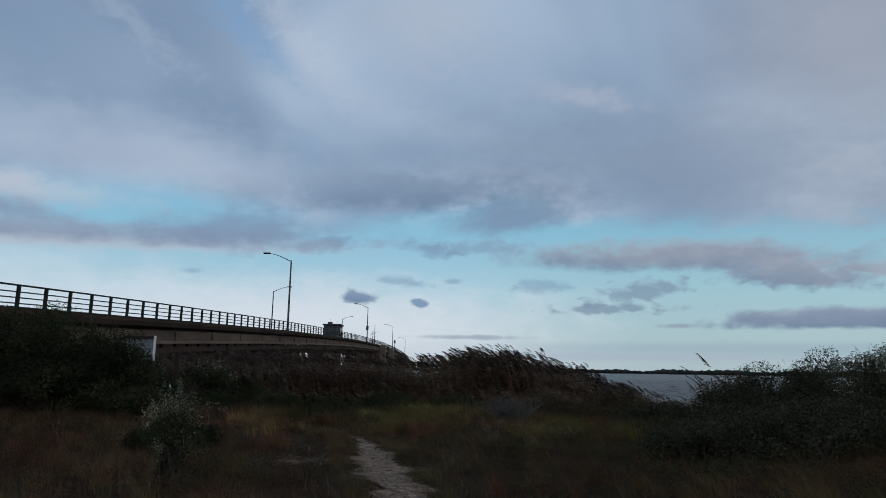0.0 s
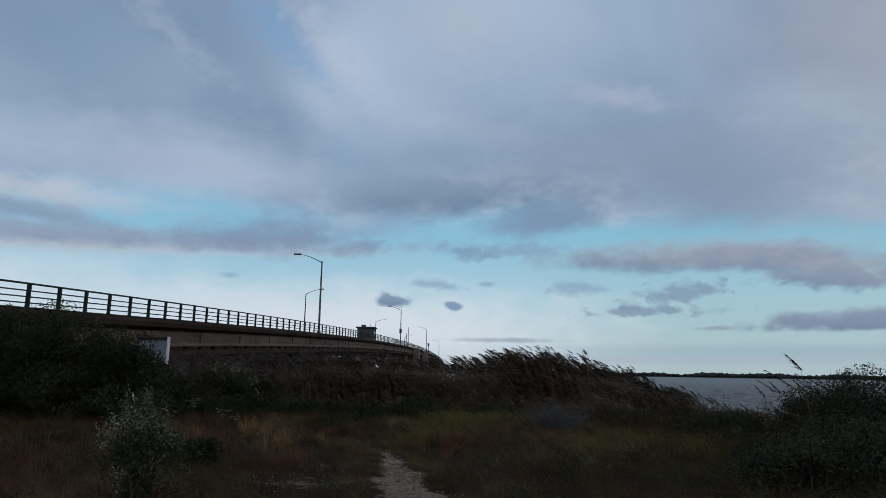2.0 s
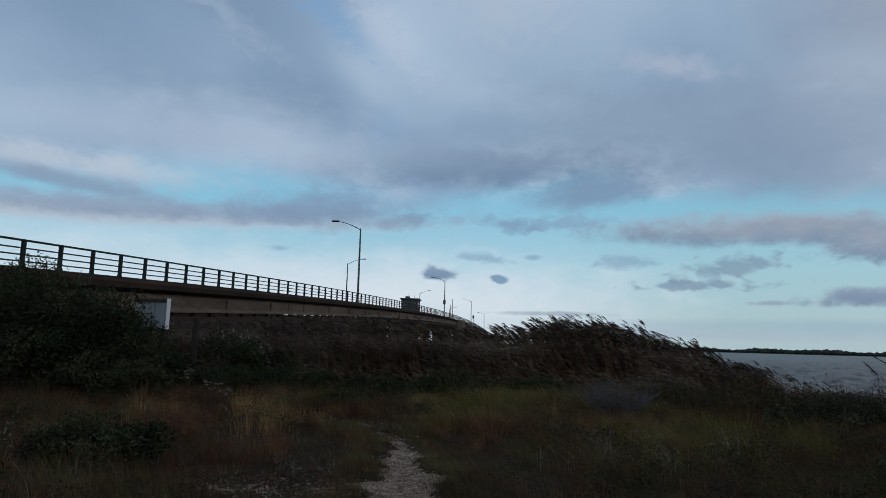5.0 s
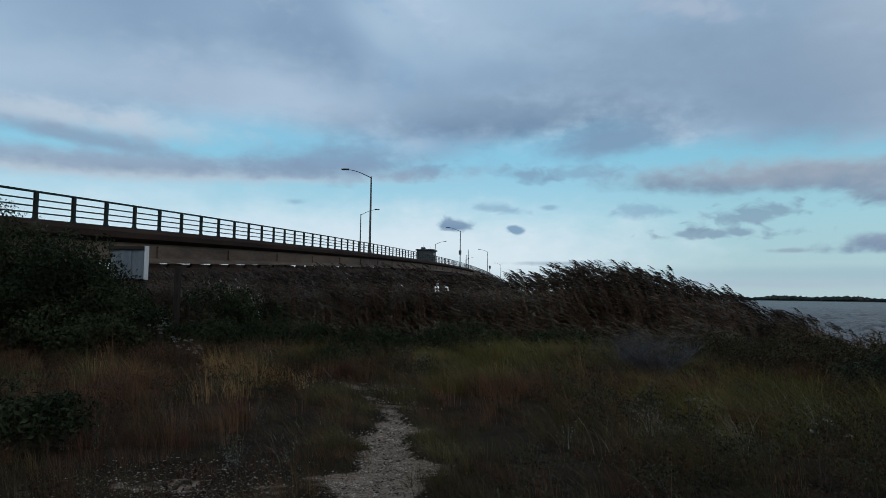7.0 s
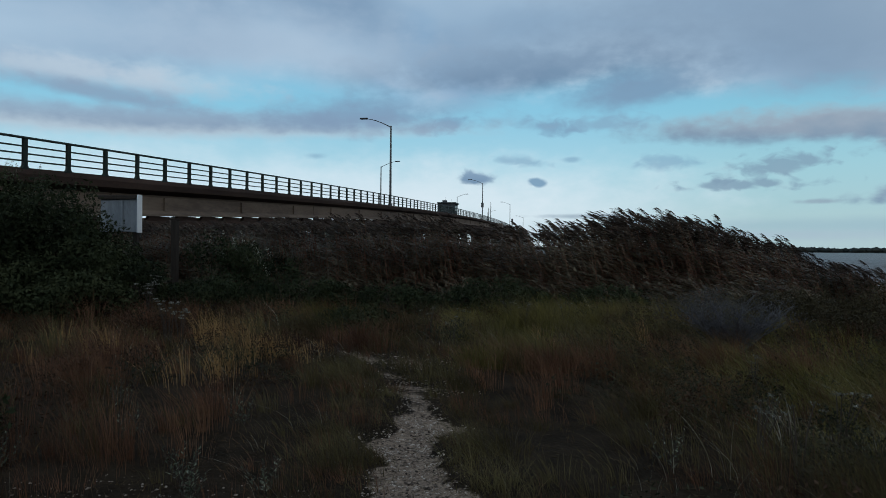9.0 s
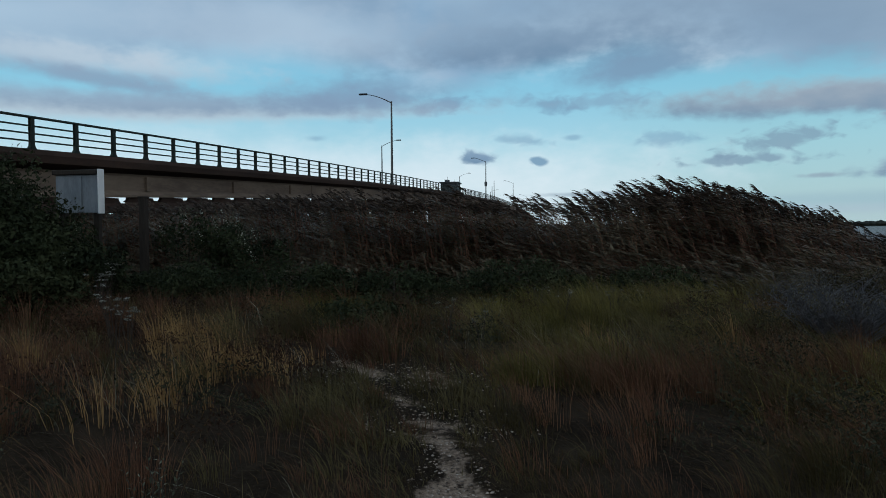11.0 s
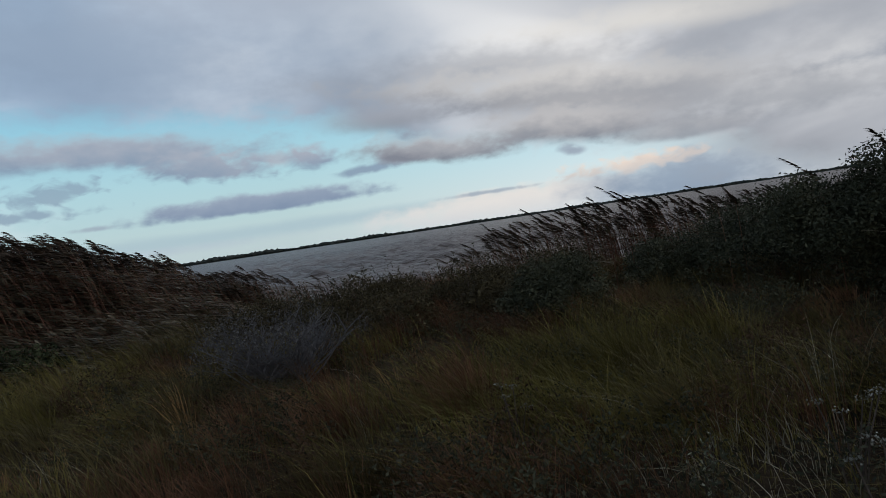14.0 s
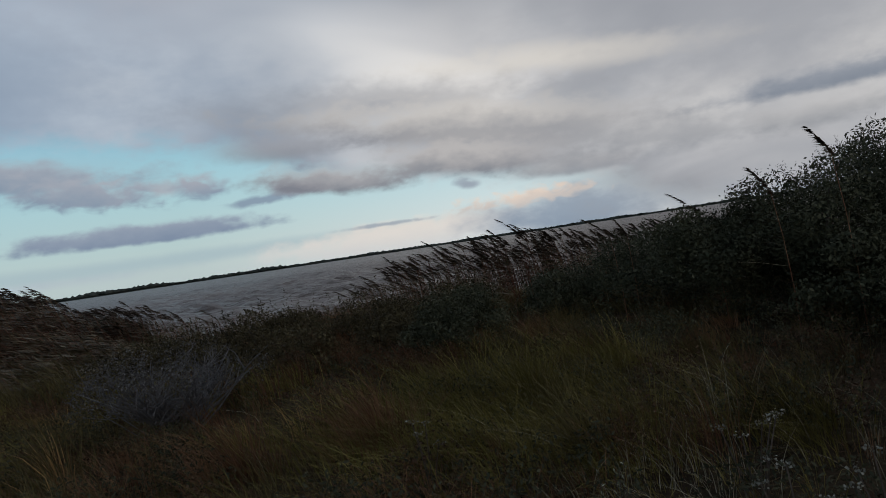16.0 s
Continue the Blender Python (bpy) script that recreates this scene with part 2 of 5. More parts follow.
sky = cloud(sky, 74, 6.2, 6.0, 1.3, 1.4, -0.05, lin(182, 184, 189), lin(146, 151, 160), soft=0.4, rough=0.8, cover=0.8)
sky = cloud(sky, 84, 8, 15, 7, 7, 0.0, lin(154, 159, 169), soft=0.7, rough=0.5, cover=0.55)
sky = cloud(sky, 86, 7.6, 7.5, 1.0, 0.6, 0.0, lin(140, 149, 164), lin(116, 128, 146), soft=0.4, rough=0.7, cover=0.9)
sky = cloud(sky, 85, 5.6, 6, 0.9, 0.9, 0.0, lin(186, 188, 193), lin(148, 153, 162), soft=0.4, rough=0.9, cover=0.85)

background = W.node("ShaderNodeBackground")
W.put(background.inputs[0], sky)
background.inputs[1].default_value = 1.0
out = W.node("ShaderNodeOutputWorld")
WT.links.new(background.outputs[0], out.inputs[0])

sun = new("sun", bpy.data.lights.new("sun", "SUN"))
sun.data.energy, sun.data.angle, sun.data.color = 0.3, radians(20), (1.0, 0.86, 0.74)
sun.matrix_world = look((-60, -40, 20), (0, 15, 0))


# ---------------------------------------------------------------- materials
def material(name):
    m = bpy.data.materials.new(name)
    m.use_nodes = True
    n = Net(m.node_tree)
    return m, n, m.node_tree.nodes["Principled BSDF"]


def surface(name, dark, light, scale=4.0, fine=40.0, rough=0.8, metal=0.0, bump=0.3, stain=None, stretch=(1, 1, 1), far=0.01):
    """A weathered solid surface: two colours mixed at two scales, with relief and, if given, stains."""
    m, n, p = material(name)
    coord = n.node("ShaderNodeTexCoord").outputs["Object"]
    mp = n.node("ShaderNodeMapping")
    mp.inputs["Scale"].default_value = stretch
    n.put(mp.inputs[0], coord)
    big, small = n.noise(mp.outputs[0], scale, 5, 0.6), n.noise(mp.outputs[0], fine, 4, 0.6)
    f = n.math("ADD", n.math("MULTIPLY", big, 0.65), n.math("MULTIPLY", small, 0.35))
    colour = n.mix(n.remap(f, 0.35, 0.65), (*dark, 1), (*light, 1))
    if stain:
        colour = n.mix(n.remap(n.noise(mp.outputs[0], scale * 0.6, 6, 0.7), 0.52, 0.68, 0, 0.8), colour, (*stain, 1))
    n.put(p.inputs["Base Color"], colour)
    n.put(p.inputs["Roughness"], n.remap(small, 0.3, 0.7, rough - 0.1, min(1, rough + 0.1)))
    p.inputs["Metallic"].default_value = metal
    p.inputs["Specular IOR Level"].default_value = 0.2
    b = n.node("ShaderNodeBump")
    b.inputs["Strength"].default_value = bump
    b.inputs["Distance"].default_value = far
    n.put(b.inputs["Height"], f)
    n.put(p.inputs["Normal"], b.outputs[0])
    return m


def leafy(name, a, b, c, rough=0.6, patch=0.5):
    """Blades or leaves: three colours, varied from piece to piece and over the ground."""
    m, n, p = material(name)
    rnd = n.node("ShaderNodeNewGeometry").outputs["Random Per Island"]
    coord = n.node("ShaderNodeTexCoord").outputs["Object"]
    spread = n.noise(coord, patch, 3, 0.6)
    tufts = n.noise(coord, patch * 6, 2, 0.5)
    f = n.math("ADD", n.math("MULTIPLY", rnd, 0.4), n.math("ADD", n.math("MULTIPLY", spread, 1.9), n.math("MULTIPLY", tufts, 1.3)))
    n.put(p.inputs["Base Color"], n.ramp(n.math("SUBTRACT", f, 1.3), [(0.1, a), (0.5, b), (0.9, c)]))
    p.inputs["Roughness"].default_value = rough
    p.inputs["Specular IOR Level"].default_value = 0.06
    return m


M_CONCRETE = surface("aged concrete", (0.13, 0.105, 0.09), (0.25, 0.21, 0.18), 0.5, 9, 0.9, 0, 0.4, (0.07, 0.055, 0.05), (1, 0.35, 1))
M_GIRDER = surface("weathered girder", (0.1, 0.074, 0.056), (0.21, 0.16, 0.122), 0.6, 9, 0.85, 0, 0.3, (0.06, 0.045, 0.04), (1, 0.25, 1.2))
# two dark browns mixed by noise; also on the kerbs, hangers and duct
M_EDGE = surface("dark brown deck edge", (0.03, 0.019, 0.015), (0.075, 0.047, 0.036), 0.8, 12, 0.9, 0, 0.3, None, (1, 0.3, 1))
M_RAIL = surface("green painted steel", (0.012, 0.022, 0.019), (0.028, 0.042, 0.035), 3, 40, 0.7, 0.0, 0.15, (0.025, 0.018, 0.013))
M_GALV = surface("galvanised steel", (0.07, 0.075, 0.08), (0.13, 0.135, 0.14), 2, 30, 0.5, 0.6, 0.1)
M_DARKSTEEL = surface("dark steel", (0.03, 0.032, 0.036), (0.06, 0.062, 0.068), 2, 30, 0.5, 0.3, 0.1)
M_ASPHALT = surface("asphalt", (0.035, 0.035, 0.036), (0.06, 0.06, 0.06), 1, 50, 0.9, 0, 0.3)
M_BOARD = surface("weathered white board", (0.16, 0.185, 0.215), (0.27, 0.3, 0.33), 2, 30, 0.6, 0.0, 0.15, (0.1, 0.115, 0.13), (1, 1, 0.3))
M_WHITE = surface("white painted edge", (0.72, 0.73, 0.75), (0.84, 0.85, 0.86), 5, 50, 0.55, 0, 0.1)
M_TIMBER = surface("grey timber", (0.02, 0.016, 0.014), (0.05, 0.042, 0.035), 5, 40, 0.9, 0, 0.6, None, (6, 6, 0.5))
M_WALL = surface("dark cladding", (0.045, 0.05, 0.058), (0.075, 0.08, 0.09), 1, 12, 0.7, 0, 0.1)
M_PALEWALL = surface("pale masonry", (0.2, 0.2, 0.19), (0.32, 0.31, 0.29), 1, 12, 0.85, 0, 0.2)
M_BARK = surface("shrub bark", (0.03, 0.024, 0.02), (0.07, 0.055, 0.045), 8, 60, 0.95, 0, 0.5, None, (4, 4, 0.8))
M_TWIG = surface("grey dead twig", (0.05, 0.048, 0.052), (0.105, 0.103, 0.109), 6, 60, 0.9, 0, 0.2)
M_PEBBLE = leafy("pebbles", (0.03, 0.023, 0.019), (0.17, 0.135, 0.11), (0.5, 0.43, 0.37), 0.8, 6)
L_BUSH = leafy("dark shrub leaf", (0.016, 0.021, 0.012), (0.03, 0.038, 0.019), (0.055, 0.063, 0.031), 0.75, 0.7)
L_BANK = leafy("olive-brown bank leaf", (0.022, 0.019, 0.012), (0.046, 0.038, 0.021), (0.09, 0.075, 0.04), 0.7, 1.0)
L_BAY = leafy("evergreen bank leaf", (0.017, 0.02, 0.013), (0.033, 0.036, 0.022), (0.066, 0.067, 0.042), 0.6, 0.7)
L_SILVER = leafy("silvery leaf", (0.03, 0.036, 0.022), (0.075, 0.083, 0.055), (0.26, 0.27, 0.2), 0.6, 3)
L_FLUFF = leafy("pale seed fluff", (0.3, 0.3, 0.24), (0.5, 0.5, 0.42), (0.7, 0.7, 0.6), 0.9, 3)
L_REED = leafy("reed leaf", (0.026, 0.022, 0.013), (0.055, 0.045, 0.028), (0.13, 0.108, 0.074), 0.5, 0.4)
L_REEDSTEM = leafy("reed stem", (0.07, 0.03, 0.021), (0.125, 0.057, 0.038), (0.17, 0.098, 0.062), 0.6, 0.4)
L_PLUME = leafy("reed plume", (0.026, 0.019, 0.015), (0.052, 0.038, 0.029), (0.1, 0.076, 0.058), 0.8, 0.4)
L_FLOWER = leafy("tiny pale flowers", (0.09, 0.09, 0.078), (0.17, 0.17, 0.15), (0.34, 0.34, 0.3), 0.9, 3)
L_RED = leafy("russet grass", (0.046, 0.021, 0.012), (0.094, 0.046, 0.027), (0.165, 0.09, 0.05), 0.6, 0.35)
L_GREEN = leafy("olive grass", (0.031, 0.024, 0.01), (0.06, 0.048, 0.02), (0.12, 0.1, 0.045), 0.6, 0.3)
L_GOLD = leafy("yellow-green grass", (0.055, 0.048, 0.013), (0.1, 0.087, 0.025), (0.175, 0.145, 0.048), 0.7, 0.5)
L_MAT = leafy("matted grass", (0.03, 0.018, 0.009), (0.055, 0.035, 0.017), (0.095, 0.064, 0.03), 0.8, 0.6)
L_GREY = leafy("grey dry leaf", (0.034, 0.032, 0.033), (0.066, 0.064, 0.066), (0.13, 0.129, 0.133), 0.9, 3)
L_VINE = leafy("tangled leaf", (0.016, 0.018, 0.012), (0.03, 0.032, 0.02), (0.056, 0.055, 0.034), 0.8, 1.2)
L_DOCK = leafy("russet leaf", (0.022, 0.013, 0.009), (0.046, 0.027, 0.018), (0.08, 0.05, 0.03), 0.8, 1.2)
L_STRAW = leafy("straw grass", (0.15, 0.087, 0.036), (0.25, 0.155, 0.066), (0.36, 0.24, 0.11), 0.65, 0.5)
L_SEED = leafy("pale dry stalk", (0.08, 0.07, 0.05), (0.16, 0.14, 0.1), (0.32, 0.3, 0.24), 0.7, 0.5)
L_FAR = leafy("far trees", (0.02, 0.026, 0.026), (0.03, 0.037, 0.034), (0.045, 0.05, 0.045), 0.9, 0.02)


def ground_material():
    m, n, p = material("sandy ground")
    coord = n.node("ShaderNodeTexCoord").outputs["Object"]
    big, mid, fine = n.noise(coord, 0.35, 4, 0.6), n.noise(coord, 2.5, 5, 0.6), n.noise(coord, 30, 5, 0.65)
    litter = n.mix(n.remap(n.math("ADD", n.math("MULTIPLY", mid, 0.5), n.math("MULTIPLY", fine, 0.5)), 0.38, 0.62), (0.009, 0.006, 0.004, 1), (0.034, 0.024, 0.015, 1))
    sand = n.mix(n.remap(fine, 0.35, 0.65), (0.092, 0.065, 0.048, 1), (0.285, 0.216, 0.164, 1))
    trod = n.node("ShaderNodeAttribute", attribute_name="trodden")
    bare = n.remap(n.math("ADD", trod.outputs["Fac"], n.math("MULTIPLY", n.math("SUBTRACT", mid, 0.5), 1.7)), 0.42, 0.62, 0, 1, True)
    n.put(p.inputs["Base Color"], n.mix(bare, litter, sand))
    p.inputs["Roughness"].default_value = 0.95
    p.inputs["Specular IOR Level"].default_value = 0.04
    b = n.node("ShaderNodeBump")
    b.inputs["Strength"].default_value, b.inputs["Distance"].default_value = 0.6, 0.02
    n.put(b.inputs["Height"], n.math("ADD", fine, mid))
    n.put(p.inputs["Normal"], b.outputs[0])
    return m


def water_material():
    m, n, p = material("choppy lagoon water")
    coord = n.node("ShaderNodeTexCoord").outputs["Object"]
    mp = n.node("ShaderNodeMapping")
    mp.inputs["Rotation"].default_value = (0, 0, radians(-28))
    mp.inputs["Scale"].default_value = (1.0, 0.4, 1.0)
    n.put(mp.inputs[0], coord)
    swell, chop, ripple = n.noise(mp.outputs[0], 0.16, 3, 0.55, 0.3), n.noise(mp.outputs[0], 0.55, 5, 0.6, 0.4), n.noise(mp.outputs[0], 3.0, 4, 0.6)
    h = n.math("ADD", n.math("MULTIPLY", swell, 1.6), n.math("ADD", n.math("MULTIPLY", chop, 1.5), n.math("MULTIPLY", ripple, 0.3)))
    silt = n.mix(n.remap(n.noise(coord, 0.02, 3), 0.4, 0.6), (0.06, 0.045, 0.039, 1), (0.092, 0.07, 0.06, 1))
    n.put(p.inputs["Base Color"], silt)
    p.inputs["Roughness"].default_value = 0.32
    p.inputs["Specular IOR Level"].default_value = 0.16
    p.inputs["IOR"].default_value = 1.33
    b = n.node("ShaderNodeBump")
    b.inputs["Strength"].default_value, b.inputs["Distance"].default_value = 1.0, 0.36
    n.put(b.inputs["Height"], h)
    n.put(p.inputs["Normal"], b.outputs[0])
    return m


# ---------------------------------------------------------------- mesh helpers
def as_mesh(name, verts, faces, mats, index=None, smooth=False):
    """A mesh from arrays of vertices and of faces with the same number of corners (several arrays may be given)."""
    me = bpy.data.meshes.new(name)
    verts = np.asarray(verts, np.float32).reshape(-1, 3)
    faces = [np.asarray(f, np.int32) for f in (faces if isinstance(faces, list) else [faces])]
    sizes = np.concatenate([np.full(len(f), f.shape[1], np.int32) for f in faces])
    me.vertices.add(len(verts))
    me.vertices.foreach_set("co", verts.ravel())
    me.loops.add(int(sizes.sum()))
    me.loops.foreach_set("vertex_index", np.concatenate([f.ravel() for f in faces]))
    me.polygons.add(len(sizes))
    me.polygons.foreach_set("loop_start", np.concatenate([[0], np.cumsum(sizes)[:-1]]).astype(np.int32))
    me.polygons.foreach_set("loop_total", sizes)
    for m in mats if isinstance(mats, (list, tuple)) else [mats]:
        me.materials.append(m)
    if index is not None:
        me.polygons.foreach_set("material_index", np.asarray(index, np.int32))
    if smooth:
        me.polygons.foreach_set("use_smooth", np.ones(len(sizes), bool))
    me.update(calc_edges=True)
    me.validate()
    return me


def part(name, bm, mat, parent, label=""):
    """Links a bmesh as one mesh object under a thing or a part."""
    me = bpy.data.meshes.new(name)
    bm.normal_update()
    bm.to_mesh(me)
    bm.free()
    me.materials.append(mat)
    ob = new(name, me)
    ob.parent = parent
    return tagged(ob, label)


def thing(name, place, label, category, group="", kind=""):
    ob = new(name)
    ob.location = place
    return tagged(ob, label, category, group, kind)


def add_box(bm, lo, hi, bevel=0.0):
    lo, hi = Vector(lo), Vector(hi)
    got = bmesh.ops.create_cube(bm, size=1.0)["verts"]
    bmesh.ops.scale(bm, vec=hi - lo, verts=got)
    bmesh.ops.translate(bm, vec=(lo + hi) / 2, verts=got)
    if bevel:
        edges = list({e for v in got for e in v.link_edges})
        bmesh.ops.bevel(bm, geom=edges, offset=bevel, segments=2, affect="EDGES", profile=0.6)
    return bm


def box(lo, hi, bevel=0.0):
    return add_box(bmesh.new(), lo, hi, bevel)


def add_tube(bm, pts, radii, sides=8):
    """A tapered tube along points."""
    rings = []
    for i, p in enumerate(pts):
        a, b = Vector(pts[max(i - 1, 0)]), Vector(pts[min(i + 1, len(pts) - 1)])
        t = (b - a).normalized()
        u = t.cross(Vector((0.31, 0.95, 0.07)))
        u.normalize()
        v = t.cross(u)
        rings.append([bm.verts.new(Vector(p) + radii[i] * (u * math.cos(k * 2 * math.pi / sides) + v * math.sin(k * 2 * math.pi / sides))) for k in range(sides)])
    for r, s in zip(rings, rings[1:]):
        for k in range(sides):
            bm.faces.new((r[k], r[(k + 1) % sides], s[(k + 1) % sides], s[k]))
    bm.faces.new(rings[0][::-1])
    bm.faces.new(rings[-1])
    return bm


def tube(pts, radii, sides=8):
    return add_tube(bmesh.new(), pts, radii, sides)


# ---------------------------------------------------------------- ground, water, far shore
WATER_Z = -1.35
WIND_X, WIND_Y = -0.87, 0.5
SHORE_X = [-900, -60, -30, -16, -10, 5, 10, 15, 25, 40, 60, 120, 900]
SHORE_Y = [260, 210, 175, 60, 47, 46, 43, 36, 26, 14, 0, -40, -400]
TRAIL_X = [0.1, 0.05, -0.05, -0.38, -0.62, -0.98, -1.29, -1.5, -1.97, -2.4, -3.2, -4.2]
TRAIL_Y = [-40, 0, 7, 9.5, 11, 12.5, 14, 15.3, 17.8, 18.8, 20.1, 21.6]


def trodden(x, y):
    """How worn the ground is: 1 on the trail, 0 off it."""
    cx = np.interp(y, TRAIL_Y, TRAIL_X)
    w = np.interp(y, [0, 8, 12, 14, 15.3, 17.5, 19.5, 21.6], [0.28, 0.28, 0.32, 0.33, 0.25, 0.17, 0.15, 0.1])
    on = np.clip(1.25 - np.abs(x - cx) / w * 0.62 * (1 + 0.3 * np.sin(y * 3.1 + 2 * np.sign(x - cx)) + 0.2 * np.sin(y * 7.3 + x * 4)), 0, 1) * np.interp(y, [17.2, 17.9, 18.7, 19.6, 21.2, 22.0], [1, 0.6, 0.35, 0.5, 0.45, 0])
    side = np.clip(1.0 - np.hypot((x + 3.0) / 2.2, (y - 14.2) / 1.7), 0, 1) * 0.44
    side2 = np.clip(1.1 - np.hypot((x + 2.9) / 1.5, (y - 20.2) / 0.9), 0, 1) * 0.55
    side3 = np.clip(1.1 - np.hypot((x + 2.2) / 1.0, (y - 18.6) / 0.8), 0, 1) * 0.5
    return np.maximum(np.maximum(on, side), np.maximum(side2, side3))


def ground_z(x, y):
    x, y = np.asarray(x, float), np.asarray(y, float)
    d = (np.interp(x, SHORE_X, SHORE_Y) - y) * 0.75
    z = -0.1 + 0.05 * np.sin(x * 0.7 + 1.3) * np.sin(y * 0.55) + 0.03 * np.sin(x * 1.9) * np.cos(y * 1.4 + 0.6)
    z = z - 1.35 * np.clip((13 - d) / 13, 0, 1) ** 1.5 - 2.5 * np.clip(-d / 12, 0, 1)
    return z - 0.06 * trodden(x, y)


def disc(radii, steps, centre):
    ang = np.linspace(0, 2 * np.pi, steps, endpoint=False)
    x = centre[0] + np.outer(radii, np.cos(ang)).ravel()
    y = centre[1] + np.outer(radii, np.sin(ang)).ravel()
    k, n = np.meshgrid(np.arange(len(radii) - 1), np.arange(steps), indexing="ij")
    a, b = (k * steps + n).ravel(), (k * steps + (n + 1) % steps).ravel()
    return x, y, np.stack([a, a + steps, b + steps, b], 1)


def build_ground():
    radii = np.concatenate([np.linspace(0.02, 26, 105), np.geomspace(26.6, 4600, 70)])
    x, y, faces = disc(radii, 240, (-1.0, 14.0))
    me = as_mesh("ground", np.stack([x, y, ground_z(x, y)], 1), faces, ground_material(), smooth=True)
    worn = me.attributes.new("trodden", "FLOAT", "POINT")
    worn.data.foreach_set("value", trodden(x, y).astype(np.float32))
    tagged(new("ground", me), "sandy ground under dry litter with a worn gravel trail", "ground", kind="structure")
    # water: fine rings near the shore that is walked along, with wind waves a few metres long
    radii = np.concatenate([[0.02], np.geomspace(13, 420, 260), np.geomspace(440, 4600, 40)])
    turn = np.radians(np.concatenate([np.arange(-20, 125, 0.45), np.arange(125, 340, 4.0)]))
    x = -1.7 + np.outer(radii, np.cos(turn)).ravel()
    y = 15.5 + np.outer(radii, np.sin(turn)).ravel()
    k, n = np.meshgrid(np.arange(len(radii) - 1), np.arange(len(turn)), indexing="ij")
    a, b = (k * len(turn) + n).ravel(), (k * len(turn) + (n + 1) % len(turn)).ravel()
    faces = np.stack([a, a + len(turn), b + len(turn), b], 1)
    rng = np.random.default_rng(2)
    h = np.zeros_like(x)
    for i in range(26):
        length = rng.uniform(1.5, 4.5)
        way = math.atan2(WIND_Y, WIND_X) + 0.5 + rng.normal(0, 0.4)
        ph = (x * math.cos(way) + y * math.sin(way)) * 2 * math.pi / length + rng.uniform(0, 6.28)
        h += 0.014 * length * (2 * ((np.sin(ph) + 1) / 2) ** 1.7 - 0.8)
    h *= np.clip((400 - np.hypot(x + 1.7, y - 15.5)) / 200, 0, 1)
    me = as_mesh("water", np.stack([x, y, WATER_Z + h], 1), faces, water_material(), smooth=True)
    tagged(new("water", me), "wind-ruffled grey-brown lagoon under a cloudy sky", "water", kind="structure")


def build_far_shore():
    """A low wooded shore across the water: a bank and a great many crowns in one mesh."""
    rng = np.random.default_rng(7)
    az = np.radians(np.linspace(-25, 150, 220))
    r0 = 1480 + 30 * np.sin(az * 9)
    ring = []
    for r, z in ((r0, WATER_Z - 0.4), (r0 + 6, WATER_Z + 1.2), (r0 + 200, 2.0)):
        ring.append(np.stack([r * np.sin(az), r * np.cos(az), np.full_like(az, 0) + z], 1))
    n = len(az)
    k = np.arange(n - 1)
    faces = np.concatenate([np.stack([k, k + 1, k + n + 1, k + n], 1), np.stack([k + n, k + n + 1, k + 2 * n + 1, k + 2 * n], 1)])
    tagged(new("far_bank", as_mesh("far_bank", np.concatenate(ring), faces, L_FAR)), "low dark bank across the lagoon", "shore", kind="structure")
    bm = bmesh.new()
    bmesh.ops.create_icosphere(bm, subdivisions=1, radius=1.0)
    base = np.array([v.co[:] for v in bm.verts])
    tri = np.array([[v.index for v in f.verts] for f in bm.faces])
    bm.free()
    verts, tris = [], []
    for i in range(3600):
        a = math.radians(rng.uniform(-25, 150))
        deg = math.degrees(a)
        h = np.interp(deg, [0, 12, 24, 34, 45, 70, 100], [7, 7, 8, 6, 5, 4, 4]) * (0.7 + 0.3 * math.sin(a * 61) * math.sin(a * 23 + 1) + rng.uniform(0, 0.4))
        h = max(h, 2.5)
        r = 1490 + 30 * math.sin(a * 9) + rng.uniform(0, 60)
        v = base * (rng.uniform(5, 11), rng.uniform(5, 11), h * 0.55) * (1 + 0.25 * rng.standard_normal((len(base), 1)))
        verts.append(v + (r * math.sin(a), r * math.cos(a), WATER_Z + 0.8 + h * 0.5))
        tris.append(tri + i * len(base))
    tagged(new("far_woods", as_mesh("far_woods", np.concatenate(verts), np.concatenate(tris), L_FAR)), "dark line of low trees along the far shore", "trees", kind="stuff")

    # scrub on the land behind the bridge, seen between its piers
    verts, tris = [], []
    for i in range(900):
        x = rng.uniform(-150, -36)
        y = rng.uniform(25, np.interp(x, SHORE_X, SHORE_Y) + 4)
        h = rng.uniform(2.2, 4.0) + 0.017 * math.hypot(x + 34, y - 25)
        v = base * (rng.uniform(1.5, 3.2), rng.uniform(1.5, 3.2), h * 0.6) * (1 + 0.22 * rng.standard_normal((len(base), 1)))
        verts.append(v + (x, y, h * 0.4 - 0.6))
        tris.append(tri + i * len(base))
    tagged(new("back_thicket", as_mesh("back_thicket", np.concatenate(verts), np.concatenate(tris), L_FAR)), "dark scrub on the land behind the bridge", "scrub", kind="stuff")


build_ground()
build_far_shore()


# ---------------------------------------------------------------- the bridge
NEAR_X, FAR_X = -17.8, -31.8


def rail_z(y):
    """Height of the railing's top along the bridge's gentle crest."""
    return 9.65 - 1.0e-4 * (y - 245) ** 2


